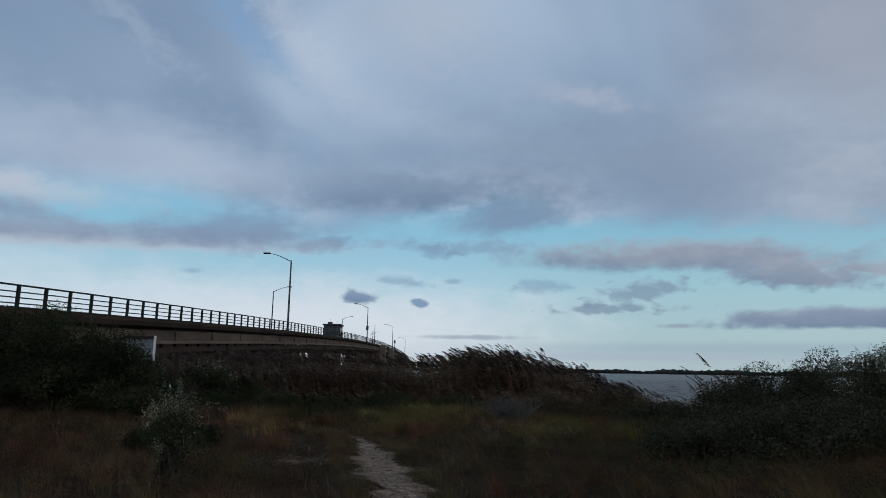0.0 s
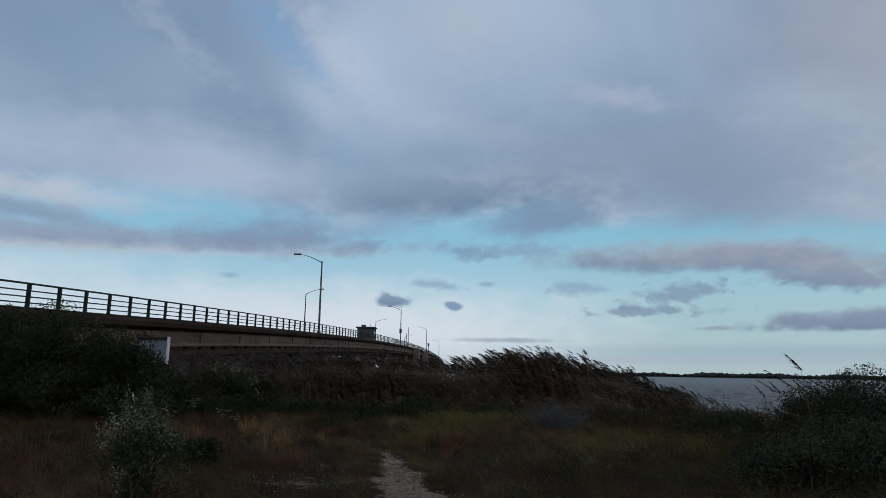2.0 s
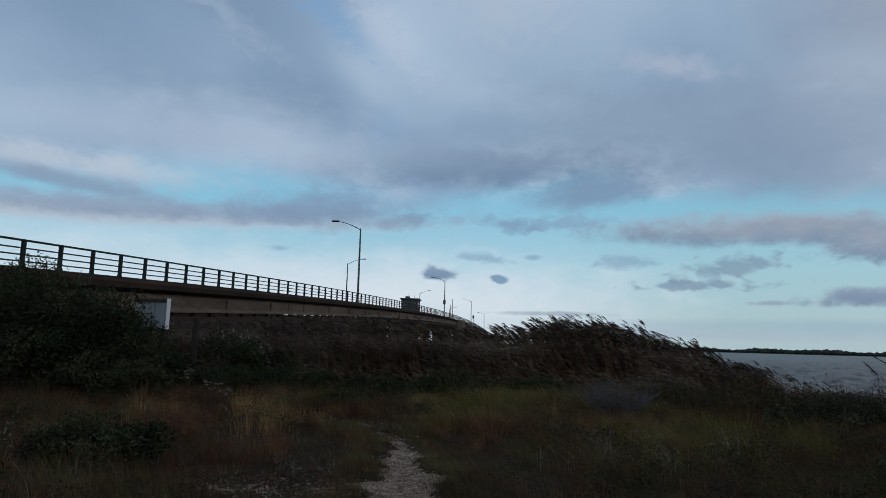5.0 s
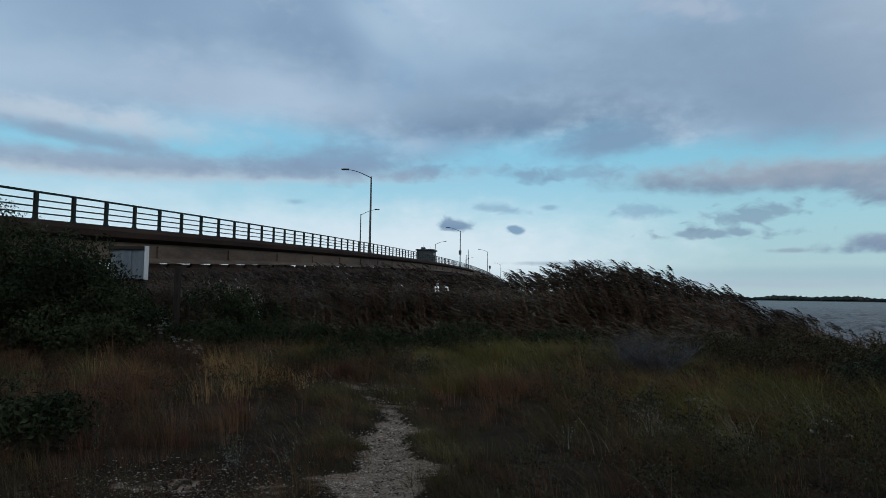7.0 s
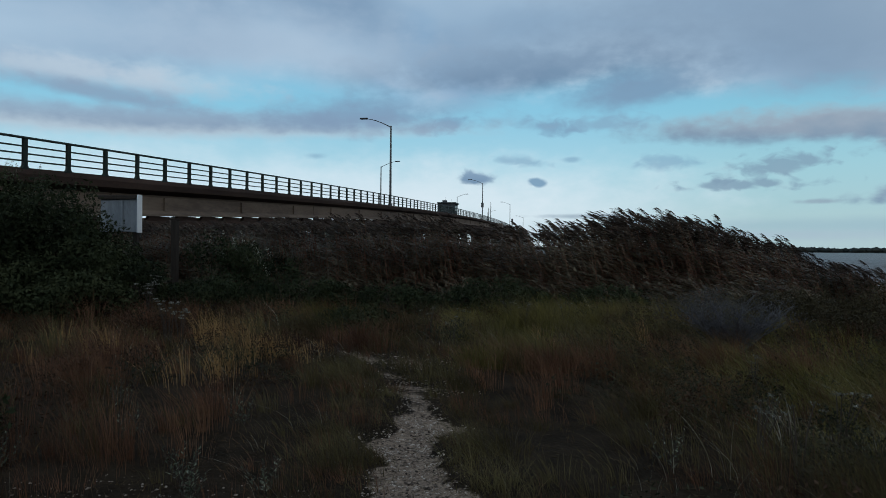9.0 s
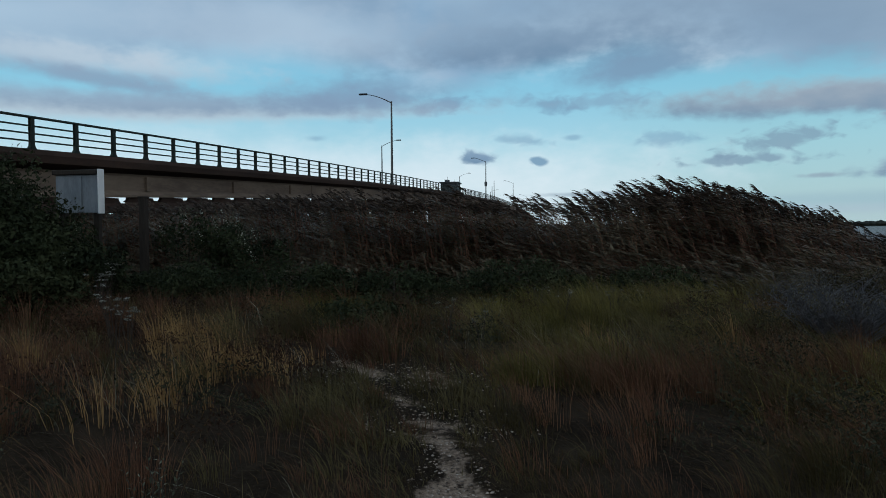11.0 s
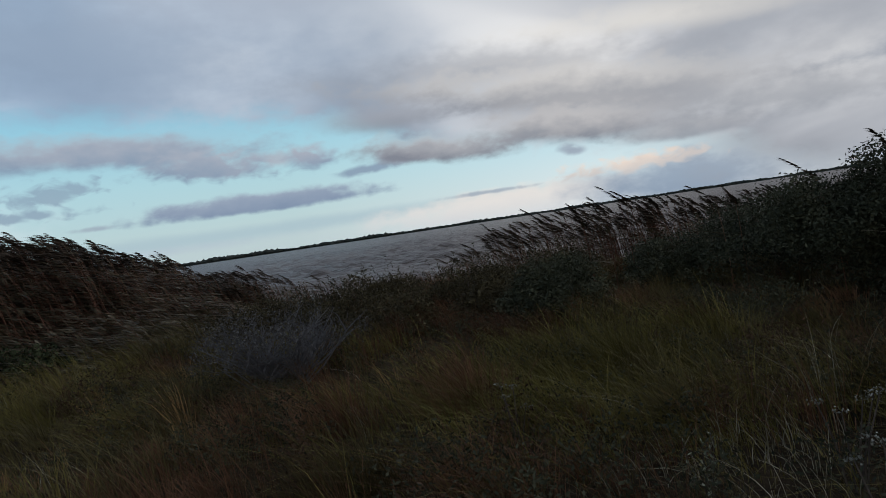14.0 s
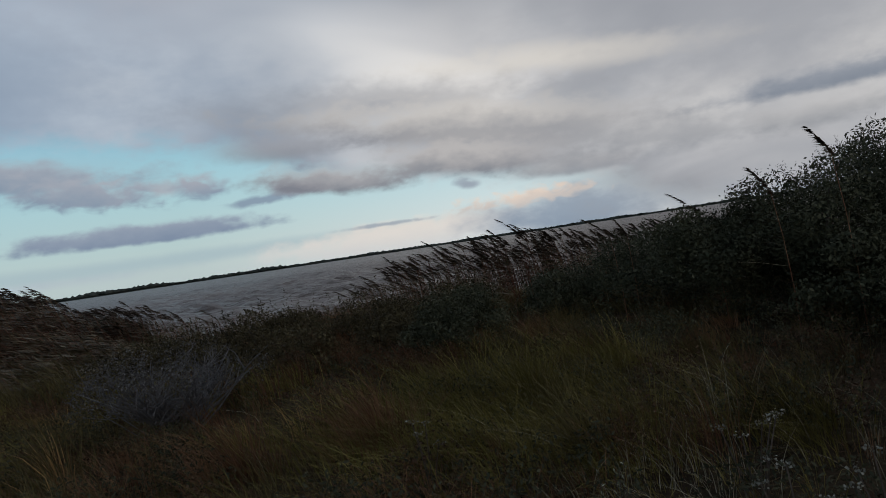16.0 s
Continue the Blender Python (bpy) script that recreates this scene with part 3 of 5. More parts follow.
def sweep(section, y0, y1, step=4.0):
    """A closed section (x, height below the rail top) carried along the bridge."""
    bm = bmesh.new()
    ys = [y0 + (y1 - y0) * i / max(1, round((y1 - y0) / step)) for i in range(max(1, round((y1 - y0) / step)) + 1)]
    rings = [[bm.verts.new((x, y, rail_z(y) + z)) for x, z in section] for y in ys]
    n = len(section)
    for r, s in zip(rings, rings[1:]):
        for k in range(n):
            bm.faces.new((r[k], r[(k + 1) % n], s[(k + 1) % n], s[k]))
    bm.faces.new(rings[0][::-1])
    bm.faces.new(rings[-1])
    bmesh.ops.recalc_face_normals(bm, faces=bm.faces)
    return bm


def bar(x, z, w, h):
    return [(x - w / 2, z - h / 2), (x + w / 2, z - h / 2), (x + w / 2, z + h / 2), (x - w / 2, z + h / 2)]


def post_mesh():
    """A railing post: a web between two flanges, flared at its foot."""
    bm = bmesh.new()
    add_box(bm, (-0.015, -0.05, -1.05), (0.015, 0.05, -0.04))
    add_box(bm, (0.03, -0.075, -1.05), (0.055, 0.075, -0.02), 0.004)
    add_box(bm, (-0.055, -0.075, -1.05), (-0.03, 0.075, -0.02), 0.004)
    foot = bm.verts.new
    for s in (-1, 1):
        v = [foot((x, s * yy, z)) for x in (-0.05, 0.05) for yy, z in ((0.07, -0.78), (0.09, -0.93), (0.17, -1.03), (0.02, -1.05))]
        for f in ((0, 1, 2, 3), (7, 6, 5, 4), (0, 4, 5, 1), (1, 5, 6, 2), (2, 6, 7, 3), (3, 7, 4, 0)):
            bm.faces.new([v[i] for i in f])
    bmesh.ops.recalc_face_normals(bm, faces=bm.faces)
    me = bpy.data.meshes.new("post")
    bm.to_mesh(me)
    bm.free()
    me.materials.append(M_RAIL)
    return me


def build_bridge():
    y0, y1 = -60.0, 470.0
    bridge = thing("bridge", (0, 0, 0), "long low concrete road bridge with green steel railings", "bridge")
    w = FAR_X - NEAR_X
    part("deck", sweep([(NEAR_X + 0.12, -1.05), (NEAR_X + 0.16, -1.2), (NEAR_X + 0.1, -1.45), (NEAR_X - 0.5, -1.62), (FAR_X + 0.5, -1.62), (FAR_X - 0.1, -1.45), (FAR_X - 0.12, -1.05)], y0, y1), M_EDGE, bridge, "dark rusty-brown deck edge")
    part("roadway", sweep([(NEAR_X - 1.6, -1.044), (NEAR_X - 1.6, -1.0), (FAR_X + 1.6, -1.0), (FAR_X + 1.6, -1.044)], y0, y1), M_ASPHALT, bridge)
    for x in (NEAR_X - 2.2, NEAR_X + w):
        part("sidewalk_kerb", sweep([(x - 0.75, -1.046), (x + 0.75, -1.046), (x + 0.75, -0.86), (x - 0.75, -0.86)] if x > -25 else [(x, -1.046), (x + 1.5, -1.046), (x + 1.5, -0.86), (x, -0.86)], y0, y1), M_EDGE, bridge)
    spans = [-54 + 22.2 * i for i in range(24)]
    for a, b in zip(spans, spans[1:]):
        for k in range(6):
            x = NEAR_X - 0.3 - k * 2.7
            section = [(x - 0.28, -1.9), (x + 0.28, -1.9), (x + 0.28, -1.8), (x + 0.1, -1.74), (x + 0.1, -1.64), (x - 0.1, -1.64), (x - 0.1, -1.74), (x - 0.28, -1.8)]
            if k == 0:
                section = [(x - 0.22, -2.55), (x + 0.24, -2.55), (x + 0.24, -2.46), (x + 0.08, -2.3), (x + 0.08, -1.72), (x + 0.14, -1.64), (x - 0.22, -1.64)]
            part("girder", sweep(section, a + 0.04, b - 0.04, 5.5), M_GIRDER, bridge)
        for i in range(3):
            y = a + 22.2 * (i + 0.5) / 3
            z = rail_z(y)
            part("stiffener", box((NEAR_X - 0.23, y - 0.14, z - 2.3), (NEAR_X - 0.12, y + 0.14, z - 1.74), 0.01), M_GIRDER, bridge)
        for i in range(10):
            y = a + 2.22 * (i + 0.5)
            z = rail_z(y)
            bm = bmesh.new()
            v = [bm.verts.new((xx, y + yy, z + zz)) for xx in (NEAR_X - 0.36, NEAR_X - 0.22) for yy, zz in ((-0.78, -2.554), (0.78, -2.554), (0.84, -2.68), (1.0, -2.776), (-1.0, -2.776), (-0.84, -2.68))]
            bm.faces.new(v[:6])
            bm.faces.new(v[6:][::-1])
            for k in range(6):
                bm.faces.new((v[k], v[(k + 1) % 6], v[6 + (k + 1) % 6], v[6 + k]))
            bmesh.ops.recalc_face_normals(bm, faces=bm.faces)
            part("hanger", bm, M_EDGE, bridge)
    part("service_duct", sweep([(NEAR_X - 0.5, -3.15), (NEAR_X - 0.2, -3.15), (NEAR_X - 0.16, -3.1), (NEAR_X - 0.16, -2.82), (NEAR_X - 0.2, -2.78), (NEAR_X - 0.5, -2.78)], y0, 190.0), M_EDGE, bridge, "dark duct slung below the girder")
    for y in spans:
        z = rail_z(y) - 2.56
        bm = bmesh.new()
        v = [bm.verts.new((xx, y + yy, z + zz)) for yy in (-0.55, 0.55) for xx, zz in ((NEAR_X - 0.8, -0.004), (NEAR_X - 0.8, -0.7), (NEAR_X - 1.6, -1.2), (FAR_X + 1.6, -1.2), (FAR_X + 0.1, -0.7), (FAR_X + 0.1, -0.004))]
        bm.faces.new(v[:6])
        bm.faces.new(v[6:][::-1])
        for k in range(6):
            bm.faces.new((v[k], v[(k + 1) % 6], v[6 + (k + 1) % 6], v[6 + k]))
        bmesh.ops.recalc_face_normals(bm, faces=bm.faces)
        part("pier_cap", bm, M_CONCRETE, bridge)
        for k in range(4):
            x = NEAR_X - 1.7 - k * 3.4
            part("pier_column", tube([(x, y, -5), (x, y, z - 1.18)], [0.45, 0.45], 14), M_CONCRETE, bridge)
    for x, name in ((NEAR_X, "near"), (FAR_X, "far")):
        part("top_rail", sweep([(x - 0.06, -0.05), (x + 0.06, -0.05), (x + 0.07, -0.02), (x + 0.04, 0.02), (x - 0.04, 0.02), (x - 0.07, -0.02)], y0, y1), M_RAIL, bridge)
        for z in (-0.3, -0.54, -0.78):
            part("mid_rail", sweep(bar(x + 0.02, z, 0.04, 0.05), y0, y1), M_RAIL, bridge)
    me = post_mesh()
    for i in range(190):
        y = 30.5 - 2 * 20 + 1.985 * i
        ob = new("post", me)
        ob.parent, ob.location = bridge, (NEAR_X, y, rail_z(y))
    for i in range(150):
        y = 20 + 2.4 * i
        ob = new("far_post", me)
        ob.parent, ob.location = bridge, (FAR_X, y, rail_z(y))
    # the broad piers of the lifting span
    for y in (197.0, 231.0):
        z = rail_z(y)
        part("bascule_pier", box((NEAR_X - 0.2, y - 2.5, -6), (NEAR_X + 1.5, y + 2.5, z - 1.1), 0.1), M_CONCRETE, bridge)


def build_street_lamp(y, x, way, label, plate=False):
    """A tapered steel pole with a bowed arm towards the road and a flat lamp head."""
    z = rail_z(y) - 1.04
    lamp = thing("street_lamp", (x, y, z), label, "street lamp", "street lamps along the bridge")
    part("base", box((-0.2, -0.2, 0.0), (0.2, 0.2, 0.25), 0.03), M_GALV, lamp)
    part("pole", tube([(0, 0, 0.2), (0, 0, 4), (0, 0, 8.45)], [0.13, 0.11, 0.08], 10), M_GALV, lamp)
    pts = [(way * s, 0, 8.3 + 0.95 * math.sin(s / 2.9 * math.pi / 2)) for s in (0.0, 0.5, 1.0, 1.6, 2.2, 2.6)]
    part("arm", tube(pts, [0.055, 0.05, 0.045, 0.04, 0.035, 0.03], 8), M_GALV, lamp)
    top = pts[-1][2]
    head = bmesh.new()
    add_box(head, (-0.42, -0.16, -0.06), (0.42, 0.16, 0.1), 0.05)
    bmesh.ops.translate(head, vec=(way * 2.95, 0, top + 0.02), verts=head.verts)
    part("lamp_head", head, M_DARKSTEEL, lamp)
    if plate:
        part("signal_box", box((-0.3, -0.2, 2.9), (0.3, -0.1, 3.9), 0.04), M_GALV, lamp)
    return lamp


def build_tender_house():
    """The bridge keeper's house: a pale lower storey, a dark glazed upper room and a flat roof."""
    y, z = 212.0, rail_z(212.0) - 1.05
    x0, x1 = -36.6, -31.6
    house = thing("bridge_house", (0, 0, 0), "flat-roofed dark bridge keeper's house above the deck", "house")
    part("pier", box((x0 - 0.2, y - 3, -6), (x1 - 0.3, y + 3, z), 0.1), M_CONCRETE, house)
    part("lower_wall", box((x0 + 0.3, y - 2.5, z), (x1 - 0.3, y + 2.5, z + 3.2), 0.05), M_PALEWALL, house)
    part("upper_wall", box((x0, y - 2.8, z + 3.2), (x1, y + 2.8, z + 6.2), 0.05), M_WALL, house)
    part("roof", box((x0 - 0.35, y - 3.2, z + 6.2), (x1 + 0.35, y + 3.2, z + 6.6), 0.06), M_DARKSTEEL, house)
    for i in range(4):
        xa = x0 + 0.35 + i * 1.12
        win = part("window", box((xa, y - 2.86, z + 4.0), (xa + 0.95, y - 2.78, z + 5.6), 0.02), M_DARKSTEEL, house)
        part("pane", box((xa + 0.1, y - 2.88, z + 4.1), (xa + 0.85, y - 2.862, z + 5.5)), M_GLASS, win, "dark reflecting glass")
    for i in range(3):
        ya = y - 2.2 + i * 1.6
        win = part("window", box((x1 - 0.02, ya, z + 4.0), (x1 + 0.06, ya + 1.3, z + 5.6), 0.02), M_DARKSTEEL, house)
        part("pane", box((x1 + 0.062, ya + 0.1, z + 4.1), (x1 + 0.08, ya + 1.2, z + 5.5)), M_GLASS, win, "dark reflecting glass")
    part("roof_box", box((x0 + 1.0, y - 1.5, z + 6.6), (x0 + 2.2, y + 0.2, z + 7.3), 0.05), M_WALL, house)
    part("aerial", tube([(x0 + 1.6, y, z + 7.3), (x0 + 1.6, y, z + 8.4)], [0.05, 0.03], 6), M_DARKSTEEL, house)
    part("aerial", tube([(x0 + 3.6, y, z + 6.6), (x0 + 3.6, y, z + 7.7)], [0.05, 0.03], 6), M_DARKSTEEL, house)


def build_mast(y, x, h, plate):
    z = rail_z(y) - 1.05
    mast = thing("signal_mast", (x, y, z), "slender grey signal mast on the bridge", "mast", "masts on the bridge")
    part("pole", tube([(0, 0, 0), (0, 0, h)], [0.12, 0.06], 8), M_DARKSTEEL, mast)
    if plate:
        part("signal_box", box((-0.35, -0.1, h - plate), (0.35, 0.1, h - plate + 1.1), 0.04), M_GALV, mast)


def build_board():
    """The back of a boxed notice board on posts, with a bright edge."""
    board = thing("notice_board", (-11.78, 26.65, 0), "back of a white boxed notice board on posts", "sign")
    part("panel", box((-0.56, -0.03, 1.88), (0.516, 0.03, 2.72), 0.01), M_BOARD, board)
    part("edge", box((0.52, -0.09, 1.86), (0.56, 0.09, 2.84), 0.008), M_WHITE, board, "bright white edge strip")
    part("cap", box((-0.6, -0.1, 2.724), (0.47, 0.1, 2.83), 0.02), M_TIMBER, board, "dark top rail")
    part("rib", box((0.0, -0.07, 1.9), (0.1, -0.034, 2.70), 0.01), M_BOARD, board)
    for x in (-0.45, 0.38):
        part("leg", box((x - 0.06, 0.034, -0.6), (x + 0.06, 0.15, 2.7), 0.01), M_TIMBER, board)
    post = thing("wooden_post", (-10.45, 27.0, 0), "dark weathered square wooden post among the reeds", "post")
    part("shaft", box((-0.075, -0.075, -0.8), (0.075, 0.075, 2.2), 0.015), M_TIMBER, post)
    part("top_plate", box((-0.09, -0.09, 2.2), (0.09, 0.09, 2.24), 0.01), M_TIMBER, post)


M_GLASS, _n, _p = material("dark glass")
_p.inputs["Base Color"].default_value = (0.02, 0.025, 0.03, 1)
_p.inputs["Roughness"].default_value = 0.08
build_bridge()
for i, y in enumerate((80.0, 165.0, 250.0, 335.0)):
    build_street_lamp(y, NEAR_X - 0.45, -1, "tall grey steel street lamp with a bowed arm", i == 1)
for y in (40.0, 125.0, 213.0, 300.0):
    if y > 60:
        build_street_lamp(y, FAR_X + 0.3, 1, "tall grey steel street lamp with a bowed arm")
build_tender_house()
build_mast(184, NEAR_X - 0.5, 5.2, 0)
build_mast(179, NEAR_X - 0.5, 3.4, 0)
build_mast(262, NEAR_X - 0.5, 4.2, 1.4)
build_mast(230, FAR_X + 1.0, 5.0, 0)
build_board()


# ---------------------------------------------------------------- plants
WIND = np.array([-0.87, 0.5, 0.0])


def blades(rng, root, height, width, lean, droop, bend, segs=3):
    """Tapered, bent strips of grass or leaf. root: n x 3; lean: n x 2 horizontal way; droop: how far it goes over; bend: 1 stiff foot."""
    n = len(root)
    side = rng.uniform(0, 2 * np.pi, n)
    wv = np.stack([np.cos(side), np.sin(side), 0 * side], 1) * width[:, None] / 2
    verts = []
    for s in range(segs + 1):
        f = s / segs
        c = root + np.concatenate([lean * (droop * f**bend)[:, None], (height * (f - 0.35 * np.clip(droop / height, 0, 1.2) * f**2.2))[:, None]], 1)
        if s == segs:
            verts.append(c)
        else:
            k = (1 - f) ** 0.6
            verts += [c - wv * k, c + wv * k]
    v = np.stack(verts, 1)
    m = v.shape[1]
    base = (np.arange(n) * m)[:, None]
    quads = np.concatenate([base + [2 * s, 2 * s + 1, 2 * s + 3, 2 * s + 2] for s in range(segs - 1)])
    tris = base + [2 * segs - 2, 2 * segs - 1, 2 * segs]
    return v.reshape(-1, 3), quads, tris


def join(pieces):
    """Several (verts, quads, tris, material) into one list of arrays for as_mesh."""
    vs, qs, ts, qi, ti, at = [], [], [], [], [], 0
    for v, q, t, m in pieces:
        vs.append(v)
        if len(q):
            qs.append(q + at)
            qi.append(np.full(len(q), m))
        if len(t):
            ts.append(t + at)
            ti.append(np.full(len(t), m))
        at += len(v)
    faces, index = [], []
    if qs:
        faces.append(np.concatenate(qs))
        index.append(np.concatenate(qi))
    if ts:
        faces.append(np.concatenate(ts))
        index.append(np.concatenate(ti))
    return np.concatenate(vs), faces, np.concatenate(index)


def patchiness(x, y, seed):
    s = seed * 1.7
    return 0.5 + 0.25 * np.sin(x * 0.9 + s) * np.cos(y * 0.8 + 2 * s) + 0.25 * np.sin(x * 0.37 - y * 0.51 + 3 * s)


def near_way(x, y):
    """How near the trail a place is: the distance to its line."""
    return np.abs(x - np.interp(y, TRAIL_Y, TRAIL_X))


def grass(name, rng, x, y, tall, mat, label, lean=0.45, width=0.006, spread=0.5, tuft=30, size=0.16, fine=8.0, segs=3, shy=1.05):
    """Tussocks of grass about the given middles: blades fan out from each and go over with the wind."""
    n = len(x)
    k = np.repeat(np.arange(n), rng.integers(max(1, tuft // 2), tuft + tuft // 2 + 1, n))
    m = len(k)
    big = rng.uniform(0.55, 1.25, n)[k]
    ang, r = rng.uniform(0, 2 * np.pi, m), np.abs(rng.standard_normal(m))
    out = np.stack([np.cos(ang), np.sin(ang)], 1)
    px, py = x[k] + out[:, 0] * r * size * big, y[k] + out[:, 1] * r * size * big
    worn = trodden(px, py)
    ok = rng.uniform(0, 1, m) > worn * shy
    px, py, k, big, out, r, worn = px[ok], py[ok], k[ok], big[ok], out[ok], r[ok], worn[ok]
    m = len(px)
    beside = np.clip((near_way(px, py) - 0.3) / 2.6, 0, 1) * np.clip((20 - py) / 2, 0, 1) + np.clip((py - 18) / 2, 0, 1)
    clump = 0.5 + 0.9 * patchiness(px * 2.6, py * 2.6, 7.0 + len(name)) if tall[0] > 0.2 else 1.0
    h = clump * tall[k] * big * rng.uniform(0.5, 1.1, m) * (1 - 0.75 * worn) * (0.58 + 0.42 * np.clip(beside, 0, 1))
    w = width * np.clip(np.hypot(px + 0.8, py - 11) / 7, 0.8, 2.4) * rng.uniform(0.7, 1.4, m)
    way = WIND[None, :2] * rng.uniform(0.3, 1.3, m)[:, None] + out * (spread * (0.5 + r))[:, None]
    root = np.stack([px, py, ground_z(px, py) - 0.03], 1)
    over = h * lean * rng.uniform(0.4, 1.6, m)
    close = np.hypot(px - 0.5, py - 15) < fine
    pieces = [(*blades(rng, root[c], h[c], w[c], way[c], over[c], 2.0, s), 0) for c, s in ((close, segs), (~close, 2))]
    vv, faces, idx = join(pieces)
    return tagged(new(name, as_mesh(name, vv, faces, mat)), label, "grass", kind="stuff")


def scatter(rng, n, x0, x1, y0, y1):
    return rng.uniform(x0, x1, n), rng.uniform(y0, y1, n)


def build_grass():
    rng = np.random.default_rng(11)
    # russet bunches left of the trail and mixed in elsewhere
    x, y = scatter(rng, 2300, -15, 13, 3.0, 30)
    p = patchiness(x, y, 1.0)
    keep = rng.uniform(0, 1, len(x)) < np.where(x < np.interp(y, TRAIL_Y, TRAIL_X), 0.45 + 0.55 * p, 0.3 + 0.4 * p)
    x, y = x[keep], y[keep]
    grass("russet_grass", rng, x, y, 0.3 + 0.36 * patchiness(x, y, 2.2), L_RED, "russet dry bunch grass bent by the wind", tuft=76, width=0.0045, size=0.17)
    # olive grass, most of it right of the trail
    x, y = scatter(rng, 2600, -15, 15, 2.5, 30)
    p = patchiness(x, y, 3.1)
    keep = rng.uniform(0, 1, len(x)) < np.where(x > np.interp(y, TRAIL_Y, TRAIL_X), 0.5 + 0.5 * p, 0.25 + 0.4 * p)
    x, y = x[keep], y[keep]
    grass("olive_grass", rng, x, y, 0.4 + 0.4 * patchiness(x, y, 4.0), L_GREEN, "tall olive-green grass leaning in the wind", 0.65, tuft=76, width=0.0045, size=0.17)
    # short matted grass that covers the soil
    x, y = scatter(rng, 11000, -15, 14, 3.0, 30)
    grass("matted_grass", rng, x, y, np.full(len(x), 0.17), L_MAT, "short matted brown-green grass", 1.1, 0.011, 1.0, tuft=9, size=0.22, fine=0.5)
    # round tussocks that stand out by their colour
    for name, mat, tall, label, places in (
        ("gold_mounds", L_GOLD, 0.62, "round yellow-green grass tussocks", [(-1.1, 20.9), (-1.5, 20.2), (0.4, 22.9), (-4.4, 23.3), (-0.7, 24.2), (0.2, 24.5), (1.0, 23.7), (-2.1, 23.5), (-1.7, 22.8), (-5.7, 25.3), (-4.9, 25.0), (3.7, 19.0), (3.9, 19.6), (5.0, 18.8), (1.9, 24.9)]),
        ("russet_mounds", L_RED, 0.66, "round russet grass tussocks", [(-0.8, 20.5), (-0.45, 20.3), (-0.6, 20.0), (0.6, 21.3), (1.5, 20.6), (-7.5, 20.0), (-6.2, 18.0), (-8.4, 22.6), (-3.6, 21.0), (2.2, 19.6), (1.2, 18.4)]),
        ("green_mounds", L_GREEN, 0.6, "round olive grass tussocks", [(0.4, 17.6), (0.9, 19.2), (-2.4, 15.8), (-3.4, 22.6), (2.6, 17.9), (3.4, 16.6), (1.4, 15.2), (4.3, 20.6), (-6.9, 16.8)])):
        c = np.array(places)
        m = np.repeat(np.arange(len(c)), 5)
        x, y = c[m, 0] + 0.2 * rng.standard_normal(len(m)), c[m, 1] + 0.2 * rng.standard_normal(len(m))
        grass(name, rng, x, y, np.full(len(x), tall), mat, label, 0.5, 0.0045, 0.8, tuft=120, size=0.2)
    # bright green-gold stretch before the reeds
    x, y = scatter(rng, 400, -2.5, 4.5, 22.5, 27.4)
    ok = patchiness(x * 1.6, y * 1.6, 2.0) > 0.42
    x, y = x[ok], y[ok]
    grass("gold_grass", rng, x, y, 0.45 + 0.3 * patchiness(x, y, 5.0), L_GOLD, "yellow-green grass before the reed bed", tuft=30)
    x, y = 2.9 + 0.9 * rng.standard_normal(330), 18.6 + 1.2 * rng.standard_normal(330)
    grass("gold_tussocks", rng, x, y, np.full(len(x), 0.58), L_GOLD, "yellow-green tussocks beside the bank growth", 0.8, tuft=20)
    x, y = 2.3 + 0.7 * rng.standard_normal(64), 17.2 + 0.6 * rng.standard_normal(64)
    grass("arched_blades", rng, x, y, np.full(len(x), 0.56), L_SEED, "long pale arched blades over green grass", 0.62, 0.006, 0.6, tuft=6, segs=6)
    # straw-coloured bunches
    xs, ys = [], []
    for cx, cy, r, n in ((-6.0, 21.4, 0.5, 14), (-4.4, 19.7, 0.6, 18), (-4.6, 18.4, 0.4, 5), (-6.6, 22.3, 0.5, 4), (-7.3, 19.5, 0.8, 5), (1.6, 24.5, 1.4, 8), (0.2, 22.6, 1.0, 4), (3.0, 20.8, 0.8, 2)):
        xs.append(cx + r * rng.standard_normal(n) * 0.6)
        ys.append(cy + r * rng.standard_normal(n) * 0.6)
    x, y = np.concatenate(xs), np.concatenate(ys)
    grass("straw_grass", rng, x, y, np.full(len(x), 0.6), L_STRAW, "straw-blond grass bunches among the russet grass", 0.35, 0.005, tuft=36, size=0.12)
    # pale arched stalks that catch the light
    x, y = scatter(rng, 520, -12, 13, 5, 27)
    grass("dry_stalks", rng, x, y, np.full(len(x), 0.58), L_SEED, "pale arched dry grass stalks", 0.75, 0.004, 0.6, tuft=4, segs=6)
    # short tufts that creep into the trail
    y = rng.uniform(5, 20, 1500)
    x = np.interp(y, TRAIL_Y, TRAIL_X) + rng.choice([-1, 1], 1500) * rng.uniform(0.12, 0.85, 1500)
    grass("trail_grass", rng, x, y, 0.3 + 0.25 * patchiness(x, y, 6.0), L_GREEN, "short grass tufts creeping into the trail", 0.6, 0.006, 0.9, tuft=12, size=0.09, shy=0.8)


